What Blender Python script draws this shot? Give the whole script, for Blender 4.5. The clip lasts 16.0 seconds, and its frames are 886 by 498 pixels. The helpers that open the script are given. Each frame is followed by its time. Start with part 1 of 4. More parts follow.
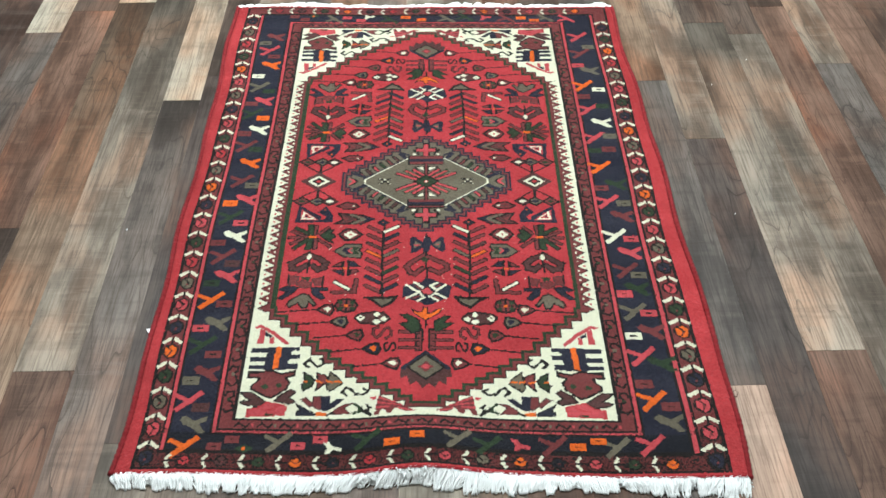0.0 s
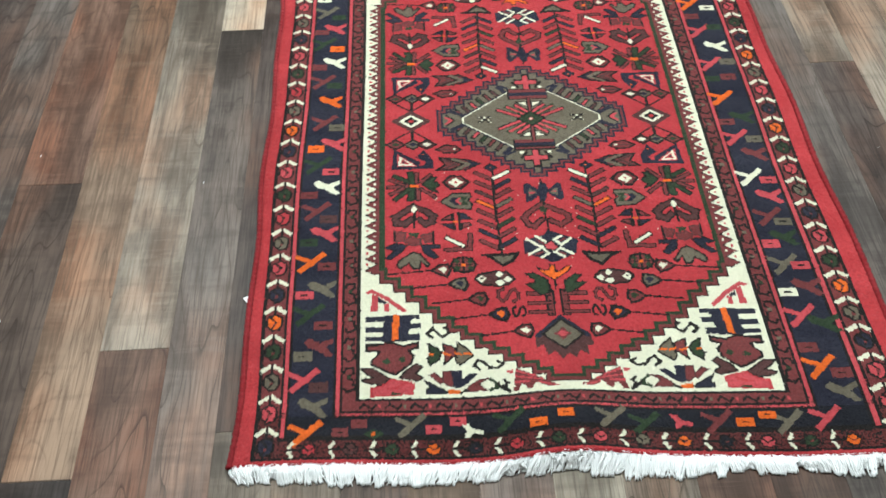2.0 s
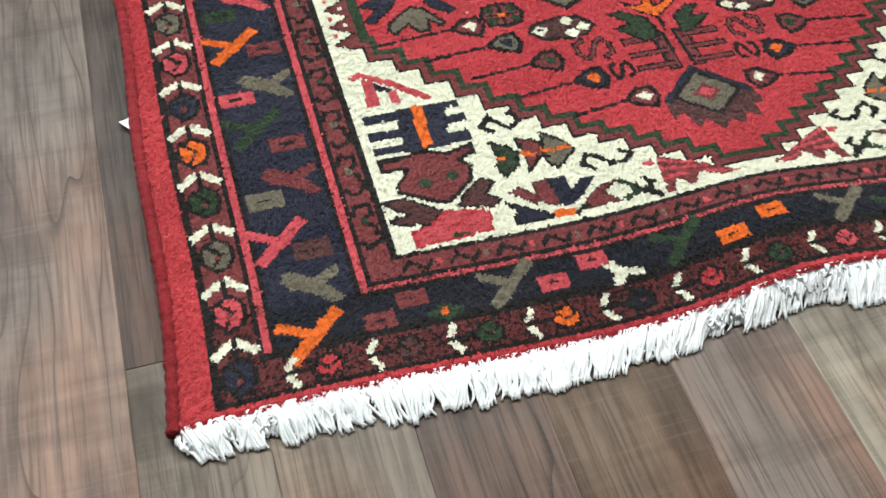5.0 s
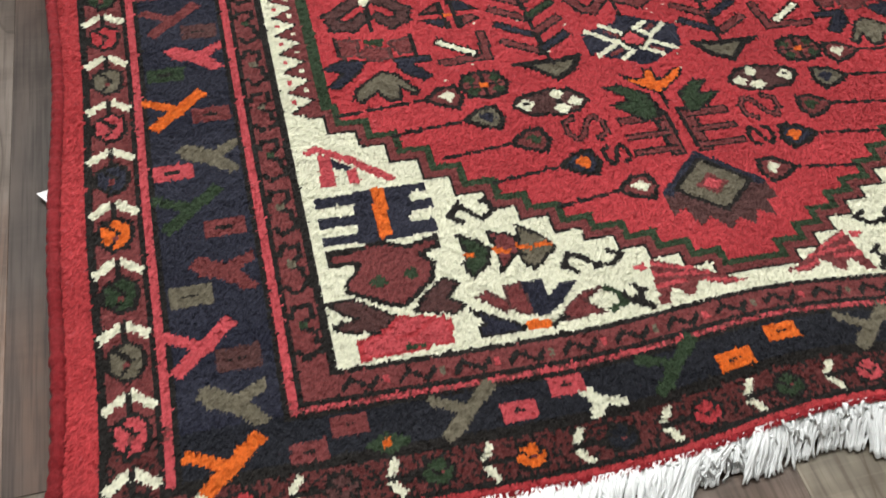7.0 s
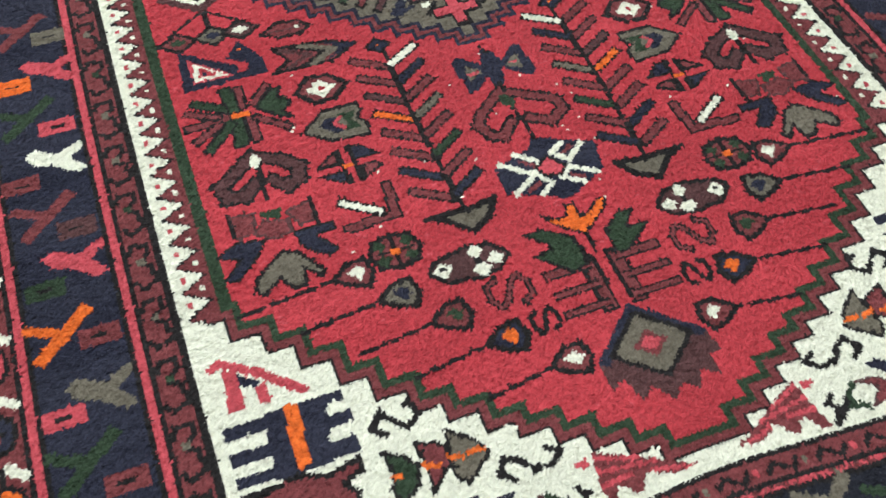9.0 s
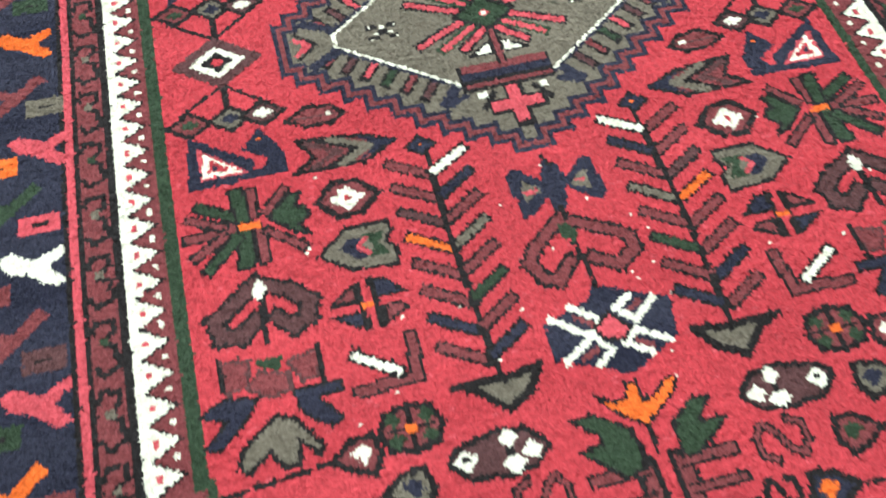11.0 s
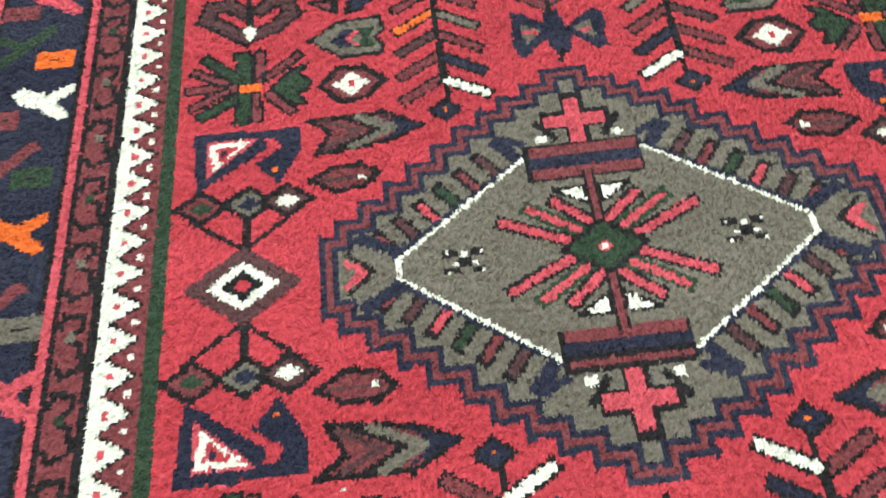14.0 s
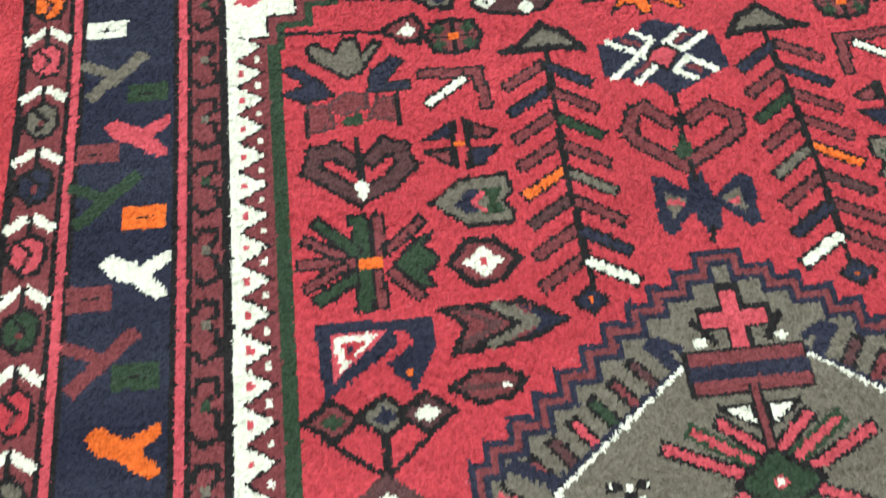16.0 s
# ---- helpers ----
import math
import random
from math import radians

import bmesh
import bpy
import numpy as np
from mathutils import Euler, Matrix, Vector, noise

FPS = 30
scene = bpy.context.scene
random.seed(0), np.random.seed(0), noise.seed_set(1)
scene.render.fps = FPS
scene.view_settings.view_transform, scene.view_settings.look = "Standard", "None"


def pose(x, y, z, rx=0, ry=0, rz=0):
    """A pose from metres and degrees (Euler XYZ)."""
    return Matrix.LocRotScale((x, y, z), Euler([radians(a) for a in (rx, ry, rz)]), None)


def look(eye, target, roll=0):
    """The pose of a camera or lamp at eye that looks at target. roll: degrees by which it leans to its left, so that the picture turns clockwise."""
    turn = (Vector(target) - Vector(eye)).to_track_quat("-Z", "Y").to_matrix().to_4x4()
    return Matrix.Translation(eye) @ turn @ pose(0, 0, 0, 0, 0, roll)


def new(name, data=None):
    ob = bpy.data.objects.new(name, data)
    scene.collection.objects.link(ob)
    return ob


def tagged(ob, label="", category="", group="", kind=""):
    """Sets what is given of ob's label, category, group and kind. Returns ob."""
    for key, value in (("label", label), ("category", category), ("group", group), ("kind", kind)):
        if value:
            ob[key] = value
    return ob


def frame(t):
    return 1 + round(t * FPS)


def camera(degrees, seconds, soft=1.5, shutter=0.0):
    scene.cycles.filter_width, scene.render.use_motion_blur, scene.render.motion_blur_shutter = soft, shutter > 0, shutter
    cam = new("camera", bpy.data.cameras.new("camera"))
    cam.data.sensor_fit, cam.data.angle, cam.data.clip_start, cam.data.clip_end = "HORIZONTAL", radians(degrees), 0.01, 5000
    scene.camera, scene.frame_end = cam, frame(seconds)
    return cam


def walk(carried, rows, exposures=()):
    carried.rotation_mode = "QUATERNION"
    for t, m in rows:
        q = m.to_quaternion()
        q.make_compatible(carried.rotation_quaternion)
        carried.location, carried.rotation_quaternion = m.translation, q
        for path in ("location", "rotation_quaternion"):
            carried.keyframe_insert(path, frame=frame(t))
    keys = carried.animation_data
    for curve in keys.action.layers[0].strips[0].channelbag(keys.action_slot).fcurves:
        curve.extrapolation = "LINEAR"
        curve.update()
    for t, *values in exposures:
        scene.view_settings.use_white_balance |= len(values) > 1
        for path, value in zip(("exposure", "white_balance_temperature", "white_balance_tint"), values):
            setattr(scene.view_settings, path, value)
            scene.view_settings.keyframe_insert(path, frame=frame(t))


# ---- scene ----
cam = camera(52.1, 16.0, soft=1.5, shutter=0.4)
PATH = [
    (0, (0.056, -1.451, 1.283), (0.035, -0.05, -0.145), -0.5),
    (0.5, (0.019, -1.46, 1.278), (0.02, -0.062, -0.152), 0.4),
    (1, (-0.031, -1.443, 1.257), (-0.045, -0.09, -0.215), 1.2),
    (1.5, (-0.11, -1.359, 1.23), (-0.19, -0.064, -0.291), -1.9),
    (2, (-0.183, -1.272, 1.202), (-0.172, -0.02, -0.357), -0.9),
    (2.5, (-0.278, -1.219, 1.185), (-0.118, 0.035, -0.365), 0.2),
    (3, (-0.374, -1.168, 1.147), (-0.065, 0.008, -0.441), 2.6),
    (3.5, (-0.406, -1.113, 1.017), (0.003, -0.045, -0.623), 5.7),
    (4, (-0.428, -1.055, 0.838), (-0.023, -0.003, -0.813), 6.2),
    (4.2, (-0.425, -1.036, 0.768), (-0.048, 0.019, -0.889), 5.1),
    (6.3, (-0.367, -0.935, 0.518), (0.031, 0.235, -1.055), 3.6),
    (6.5, (-0.36, -0.924, 0.519), (0.041, 0.23, -1.064), 4.6),
    (7, (-0.333, -0.896, 0.538), (0.024, 0.258, -1.056), 5.3),
    (7.5, (-0.319, -0.834, 0.554), (0.057, 0.245, -1.088), 4.7),
    (8, (-0.312, -0.779, 0.576), (0.109, 0.272, -1.073), 5.7),
    (8.5, (-0.293, -0.743, 0.601), (0.112, 0.297, -1.059), 2.1),
    (8.7, (-0.274, -0.738, 0.602), (0.133, 0.301, -1.058), 1.1),
    (10.8, (-0.158, -0.586, 0.569), (0.072, 0.44, -1.132), -0.7),
    (11, (-0.162, -0.556, 0.568), (0.059, 0.462, -1.139), -1.6),
    (11.5, (-0.168, -0.464, 0.555), (0.031, 0.527, -1.17), -1.4),
    (12, (-0.144, -0.393, 0.513), (-0.026, 0.638, -1.196), -2.5),
    (12.5, (-0.121, -0.358, 0.468), (-0.094, 0.726, -1.213), -5.7),
    (13, (-0.1, -0.337, 0.454), (-0.071, 0.749, -1.225), -6.4),
    (13.5, (-0.094, -0.322, 0.45), (-0.014, 0.766, -1.227), -3.9),
    (14, (-0.093, -0.298, 0.493), (-0.122, 0.777, -1.193), -7.6),
    (14.5, (-0.102, -0.265, 0.531), (-0.142, 0.738, -1.199), -6.7),
    (15, (-0.149, -0.208, 0.53), (-0.181, 0.778, -1.21), -5.8),
    (15.5, (-0.187, -0.15, 0.532), (-0.18, 0.782, -1.238), -4.8),
    (16, (-0.198, -0.096, 0.546), (-0.141, 0.798, -1.243), -2.4),
]
walk(cam, [(t, look(eye, target, roll)) for t, eye, target, roll in PATH], [(0, 0.0, 6350, 3), (3.0, 0.0, 6350, 3), (4.2, 0.2, 6400, 4), (6.3, -0.12, 6750, 10), (7.5, -0.2, 6900, 10), (8.5, -0.22, 6200, 10), (10.8, 0.32, 6050, 6), (11, 0.32, 6050, 6), (11.6, 0.08, 6050, 6), (13.5, 0.06, 6050, 6), (16, -0.15, 6050, 6)])
# ---- world and lamps: a closed shop room under ceiling panels ----
world = bpy.data.worlds.new("world")
world.use_nodes = True
world.node_tree.nodes["Background"].inputs[0].default_value = (0.9, 0.95, 1.0, 1)
world.node_tree.nodes["Background"].inputs[1].default_value = 0.05
scene.world = world
CEILING = 2.7
PANELS = [(x, y) for y in (0.6, 1.9) for x in (-1.5, 0.0, 1.5)]
POWER = 36.0


# ---- materials ----
def graph(name):
    m = bpy.data.materials.new(name)
    m.use_nodes = True
    nt = m.node_tree
    return m, nt, nt.nodes["Principled BSDF"]


def node(nt, kind, **values):
    n = nt.nodes.new(kind)
    for k, v in values.items():
        n.inputs[k.replace("_", " ")].default_value = v
    return n


def mix(nt, fac, a, b, mode="MIX"):
    n = nt.nodes.new("ShaderNodeMix")
    n.data_type, n.blend_type = "RGBA", mode
    for socket, v in ((n.inputs[0], fac), (n.inputs[6], a), (n.inputs[7], b)):
        if isinstance(v, bpy.types.NodeSocket):
            nt.links.new(v, socket)
        else:
            socket.default_value = v
    return n.outputs[2]


def calc(nt, op, a, b=0.0):
    n = nt.nodes.new("ShaderNodeMath")
    n.operation = op
    for socket, v in ((n.inputs[0], a), (n.inputs[1], b)):
        if isinstance(v, bpy.types.NodeSocket):
            nt.links.new(v, socket)
        else:
            socket.default_value = v
    return n.outputs[0]


def ramp(nt, fac, *stops):
    n = nt.nodes.new("ShaderNodeValToRGB")
    while len(n.color_ramp.elements) < len(stops):
        n.color_ramp.elements.new(0.5)
    for e, (p, v) in zip(n.color_ramp.elements, stops):
        e.position, e.color = p, (v, v, v, 1)
    nt.links.new(fac, n.inputs[0])
    return n.outputs[0]


def bump(nt, bsdf, height, strength, distance):
    n = nt.nodes.new("ShaderNodeBump")
    n.inputs["Strength"].default_value, n.inputs["Distance"].default_value = strength, distance
    nt.links.new(height, n.inputs["Height"])
    nt.links.new(n.outputs[0], bsdf.inputs["Normal"])


def wool(name, rgb, wear=0.35, shade=0.45):
    """Dyed pile: uneven dye in weft bands, paler worn fibre ends, shade between tufts put into the colour, a matt fuzzy
    sheen.
    """
    m, nt, bsdf = graph(name)
    co = nt.nodes.new("ShaderNodeTexCoord").outputs["Object"]
    bands = node(nt, "ShaderNodeMapping", Scale=(3, 22, 1))
    nt.links.new(co, bands.inputs[0])
    dye = node(nt, "ShaderNodeTexNoise", Scale=1.0, Detail=3.0)
    nt.links.new(bands.outputs[0], dye.inputs[0])
    fine = node(nt, "ShaderNodeTexNoise", Scale=420.0, Detail=2.0, Roughness=0.7)
    nt.links.new(co, fine.inputs[0])
    isl = nt.nodes.new("ShaderNodeNewGeometry").outputs["Random Per Island"]
    c = (*rgb, 1)
    pale = tuple(min(1, v * 1.35 + 0.02) for v in rgb) + (1,)
    deep = tuple(v * shade for v in rgb) + (1,)
    cloud = node(nt, "ShaderNodeTexNoise", Scale=11.0, Detail=4.0, Roughness=0.6)
    nt.links.new(co, cloud.inputs[0])
    tuft = node(nt, "ShaderNodeTexNoise", Scale=230.0, Detail=3.0, Roughness=0.75)
    nt.links.new(co, tuft.inputs[0])
    col = mix(nt, ramp(nt, dye.outputs[0], (0.35, 0), (0.7, wear)), c, pale)
    col = mix(nt, ramp(nt, cloud.outputs[0], (0.35, 0.30), (0.6, 0)), col, deep)
    # dark specks in the colour stand for shade between the tufts
    col = mix(nt, ramp(nt, tuft.outputs[0], (0.38, 0.5), (0.56, 0)), col, deep)
    col = mix(nt, ramp(nt, fine.outputs[0], (0.50, 0), (0.68, 0.4)), col, pale)
    col = mix(nt, ramp(nt, isl, (0.0, 0.35), (0.45, 0.0)), col, deep)
    col = mix(nt, ramp(nt, isl, (0.6, 0.0), (1.0, 0.30)), col, pale)
    nt.links.new(col, bsdf.inputs["Base Color"])
    bsdf.inputs["Roughness"].default_value = 0.72
    bsdf.inputs["Specular IOR Level"].default_value = 0.10
    bsdf.inputs["Sheen Weight"].default_value = 0.05
    bsdf.inputs["Sheen Roughness"].default_value = 0.5
    bump(nt, bsdf, calc(nt, "ADD", fine.outputs[0], tuft.outputs[0]), 0.40, 0.003)
    return m


def wood(name):
    """Smoked, saw-marked laminate; each strip takes its tone from its own colour and its own stretch of figure."""
    m, nt, bsdf = graph(name)
    co = nt.nodes.new("ShaderNodeTexCoord").outputs["Object"]
    info = nt.nodes.new("ShaderNodeObjectInfo")
    shift = nt.nodes.new("ShaderNodeVectorMath")
    shift.operation = "MULTIPLY_ADD"
    nt.links.new(info.outputs["Random"], shift.inputs[0])
    shift.inputs[1].default_value = (37.0, 91.0, 13.0)
    nt.links.new(co, shift.inputs[2])
    at = shift.outputs[0]

    def stretched(scale, kind="ShaderNodeTexNoise", **v):
        mp = node(nt, "ShaderNodeMapping", Scale=scale)
        nt.links.new(at, mp.inputs[0])
        n = node(nt, kind, **v)
        nt.links.new(mp.outputs[0], n.inputs[0])
        return n.outputs[0]

    figure = stretched((11, 1.7, 1), Scale=1.0, Detail=2.0, Roughness=0.35)
    rings = calc(nt, "FRACT", calc(nt, "MULTIPLY", figure, 15.0))
    rings = ramp(nt, rings, (0.0, 0.0), (0.10, 0.75), (0.55, 1.0), (0.98, 0.75))
    pores = stretched((340, 9, 1), Scale=1.0, Detail=3.0, Roughness=0.6)
    saw = stretched((16, 520, 1), Scale=1.0, Detail=2.0)
    cloud = stretched((12, 3.2, 1), Scale=1.0, Detail=5.0, Roughness=0.62)
    hue = stretched((5, 2.4, 1), Scale=1.3, Detail=2.0)
    where = ramp(nt, stretched((6, 2, 1), Scale=0.8, Detail=1.0), (0.42, 0.15), (0.6, 1.0))
    along = nt.nodes.new("ShaderNodeSeparateXYZ")
    nt.links.new(nt.nodes.new("ShaderNodeTexCoord").outputs["Generated"], along.inputs[0])
    # some strips were cut across the sapwood: their tone drifts from end to end by the colour's alpha
    drift = calc(nt, "MULTIPLY", calc(nt, "SUBTRACT", 1.0, info.outputs["Alpha"]), calc(nt, "SUBTRACT", 0.5, along.outputs[1]))
    drift = calc(nt, "ADD", 1.0, calc(nt, "MULTIPLY", drift, 2.6))
    tone = nt.nodes.new("ShaderNodeCombineXYZ")
    for socket in tone.inputs:
        nt.links.new(drift, socket)
    base = mix(nt, 1.0, mix(nt, 1.0, info.outputs["Color"], (1.06, 1.06, 1.06, 1), "MULTIPLY"), tone.outputs[0], "MULTIPLY")
    dark = mix(nt, 1.0, base, (0.40, 0.37, 0.35, 1), "MULTIPLY")
    pale = mix(nt, 0.06, mix(nt, 1.0, base, (1.75, 1.75, 1.74, 1), "MULTIPLY"), (0.30, 0.26, 0.21, 1))
    col = mix(nt, ramp(nt, cloud, (0.44, 0.0), (0.66, 1.0)), base, pale)
    col = mix(nt, ramp(nt, cloud, (0.32, 0.9), (0.50, 0.0)), col, dark)
    col = mix(nt, ramp(nt, hue, (0.48, 0.0), (0.62, 0.85)), col, mix(nt, 1.0, col, (1.28, 0.95, 0.80, 1), "MULTIPLY"))
    col = mix(nt, ramp(nt, hue, (0.30, 0.8), (0.45, 0.0)), col, mix(nt, 1.0, col, (0.88, 0.96, 1.0, 1), "MULTIPLY"))
    band = stretched((5, 26, 1), Scale=1.0, Detail=3.0, Roughness=0.6)
    col = mix(nt, ramp(nt, band, (0.55, 0.0), (0.72, 0.45)), col, dark)
    col = mix(nt, ramp(nt, band, (0.30, 0.4), (0.45, 0.0)), col, pale)
    lines = calc(nt, "MULTIPLY", calc(nt, "SUBTRACT", 1.0, rings), where)
    col = mix(nt, calc(nt, "MULTIPLY", lines, 0.95), col, dark)
    streak = stretched((75, 3.2, 1), Scale=1.0, Detail=3.0, Roughness=0.65)
    col = mix(nt, ramp(nt, streak, (0.34, 0.28), (0.48, 0.0)), col, dark)
    col = mix(nt, ramp(nt, streak, (0.54, 0.0), (0.72, 0.22)), col, pale)
    col = mix(nt, ramp(nt, pores, (0.36, 0.55), (0.52, 0.0)), col, dark)
    col = mix(nt, ramp(nt, saw, (0.54, 0.0), (0.74, 0.16)), col, pale)
    nt.links.new(col, bsdf.inputs["Base Color"])
    rough = nt.nodes.new("ShaderNodeMapRange")
    nt.links.new(pores, rough.inputs[0])
    rough.inputs[3].default_value, rough.inputs[4].default_value = 0.30, 0.44
    nt.links.new(rough.outputs[0], bsdf.inputs["Roughness"])
    bsdf.inputs["Specular IOR Level"].default_value = 0.09
    bump(nt, bsdf, calc(nt, "ADD", pores, calc(nt, "MULTIPLY", saw, 0.5)), 0.25, 0.0006)
    return m


def plain(name, rgb, rough, grain=0.06, scale=40.0):
    m, nt, bsdf = graph(name)
    co = nt.nodes.new("ShaderNodeTexCoord").outputs["Object"]
    n = node(nt, "ShaderNodeTexNoise", Scale=scale, Detail=4.0)
    nt.links.new(co, n.inputs[0])
    low = tuple(v * (1 - grain * 2) for v in rgb) + (1,)
    nt.links.new(mix(nt, n.outputs[0], low, (*rgb, 1)), bsdf.inputs["Base Color"])
    bsdf.inputs["Roughness"].default_value = rough
    bump(nt, bsdf, n.outputs[0], 0.2, 0.001)
    return m


NAVY, BLACK, RED, PINK, MAROON, IVORY, GREEN, GREY, ORANGE, BROWN, CRIMSON, INK_SHADE, SHADED_MAROON, DEEP = range(14)
DYES = [
    wool("navy_wool", (0.014, 0.015, 0.029), 0.8), wool("black_wool", (0.010, 0.008, 0.007)),
    wool("red_wool", (0.41, 0.037, 0.045), 0.45), wool("pink_wool", (0.48, 0.066, 0.078)),
    wool("maroon_wool", (0.165, 0.036, 0.036)), wool("ivory_wool", (0.63, 0.63, 0.49), 0.3, 0.88),
    wool("green_wool", (0.024, 0.044, 0.020)), wool("grey_wool", (0.135, 0.118, 0.082)),
    wool("orange_wool", (0.66, 0.125, 0.014)), wool("brown_wool", (0.080, 0.032, 0.030)),
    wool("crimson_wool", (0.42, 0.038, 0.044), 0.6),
    # navy and maroon as shaded at the near end; the first also dyes rosettes
    wool("ink_and_shaded_navy_wool", (0.010, 0.011, 0.017)), wool("shaded_maroon_wool", (0.095, 0.019, 0.018), 0.8),
    wool("deep_red_wool", (0.24, 0.010, 0.016)),
]
COTTON = plain("white_cotton", (0.90, 0.93, 0.93), 0.9, 0.06, 260.0)
BINDING = wool("binding_wool", (0.19, 0.010, 0.014), 0.5)
LAMINATE = wood("smoked_wood_laminate")
PLASTER = plain("white_plaster", (0.75, 0.75, 0.73), 0.85, 0.04, 6.0)
PAINT = plain("grey_wall_paint", (0.34, 0.33, 0.31), 0.85, 0.05, 6.0)
SUBFLOOR = plain("dark_joint", (0.022, 0.018, 0.015), 0.9, 0.1, 60.0)
CARD = plain("white_card", (0.82, 0.81, 0.82), 0.6, 0.03, 90.0)
STEEL = plain("white_enamel", (0.8, 0.8, 0.8), 0.4, 0.02, 20.0)
GLOW, _nt, _b = graph("lit_diffuser")
_b.inputs["Emission Color"].default_value = (0.93, 0.97, 1.0, 1)
_b.inputs["Emission Strength"].default_value = 5.0


# ---- building helpers ----
def mesh_object(name, verts, faces, mats, parent=None, label="", index=None, smooth=False):
    me = bpy.data.meshes.new(name)
    me.from_pydata(verts, [], faces)
    for m in mats:
        me.materials.append(m)
    if index is not None:
        me.polygons.foreach_set("material_index", np.asarray(index, np.int32))
    if smooth:
        me.polygons.foreach_set("use_smooth", np.ones(len(me.polygons), bool))
    me.update()
    ob = new(name, me)
    if parent is not None:
        ob.parent = parent
    if label:
        tagged(ob, label)
    return ob


def box_data(x0, x1, y0, y1, z0, z1, bevel=0.0):
    """A box whose top edges are eased by bevel."""
    b = bevel
    v = [(x, y, z0) for x, y in ((x0, y0), (x1, y0), (x1, y1), (x0, y1))]
    v += [(x, y, z1 - b) for x, y in ((x0, y0), (x1, y0), (x1, y1), (x0, y1))]
    f = [(0, 3, 2, 1)] + [(i, (i + 1) % 4, 4 + (i + 1) % 4, 4 + i) for i in range(4)]
    if b:
        v += [(x, y, z1) for x, y in ((x0 + b, y0 + b), (x1 - b, y0 + b), (x1 - b, y1 - b), (x0 + b, y1 - b))]
        f += [(4 + i, 4 + (i + 1) % 4, 8 + (i + 1) % 4, 8 + i) for i in range(4)] + [(8, 9, 10, 11)]
    else:
        f.append((4, 5, 6, 7))
    return v, f


def box_object(name, dims, mat, parent=None, bevel=0.0, label=""):
    v, f = box_data(*dims, bevel)
    return mesh_object(name, v, f, [mat], parent, label)


# ---- room shell ----
X0, X1, Y0, Y1 = -3.2, 3.2, -3.4, 3.6
for wall, dims in (("wall_west", (X0 - 0.12, X0, Y0, Y1, 0, CEILING)), ("wall_east", (X1, X1 + 0.12, Y0, Y1, 0, CEILING)),
                   ("wall_south", (X0 - 0.12, X1 + 0.12, Y0 - 0.12, Y0, 0, CEILING)), ("wall_north", (X0 - 0.12, X1 + 0.12, Y1, Y1 + 0.12, 0, CEILING))):
    tagged(box_object(wall, dims, PAINT), "plain grey painted shop wall", "wall", kind="structure")
tagged(box_object("ceiling", (X0 - 0.12, X1 + 0.12, Y0 - 0.12, Y1 + 0.12, CEILING, CEILING + 0.1), PLASTER), "plain white plastered ceiling with light panels", "ceiling", kind="structure")


def ceiling_light(x, y):
    base = tagged(new("ceiling_light"), "white framed fluorescent panel fixed to the ceiling", "ceiling light", "ceiling light panels")
    base.location = (x, y, CEILING)
    w, l, t = 0.3, 0.6, 0.05
    v, f = [], []
    for d in ((-w - 0.03, -w, -l - 0.03, l + 0.03), (w, w + 0.03, -l - 0.03, l + 0.03), (-w, w, -l - 0.03, -l), (-w, w, l, l + 0.03)):
        bv, bf = box_data(*d, -t, -0.001)
        f += [tuple(i + len(v) for i in q) for q in bf]
        v += bv
    mesh_object("frame", v, f, [STEEL], base, "white enamelled frame")
    mesh_object("diffuser", *box_data(-w, w, -l, l, -0.03, -0.01), [GLOW], base, "lit white diffuser")
    lamp = bpy.data.lights.new("panel_light", "AREA")
    lamp.shape, lamp.size, lamp.size_y, lamp.energy, lamp.color = "RECTANGLE", 2 * w, 2 * l, POWER, (0.95, 0.98, 1.0)
    ob = new("panel_light", lamp)
    ob.location = (x, y, CEILING - 0.06)


for px, py in PANELS:
    ceiling_light(px, py)

# ---- rug: a knot chart in centimetres, a across and b along from the middle ----
KNOT = 0.2
HALF_A, HALF_B = 50.4, 70.4
W, H = round(2 * HALF_A / KNOT), round(2 * HALF_B / KNOT)
UA = (np.arange(W) + 0.5) * KNOT - HALF_A
VB = (np.arange(H) + 0.5) * KNOT - HALF_B
GA, GB = np.meshgrid(UA, VB)
art = np.full((H, W), NAVY, np.int8)
rng = np.random.default_rng(7)


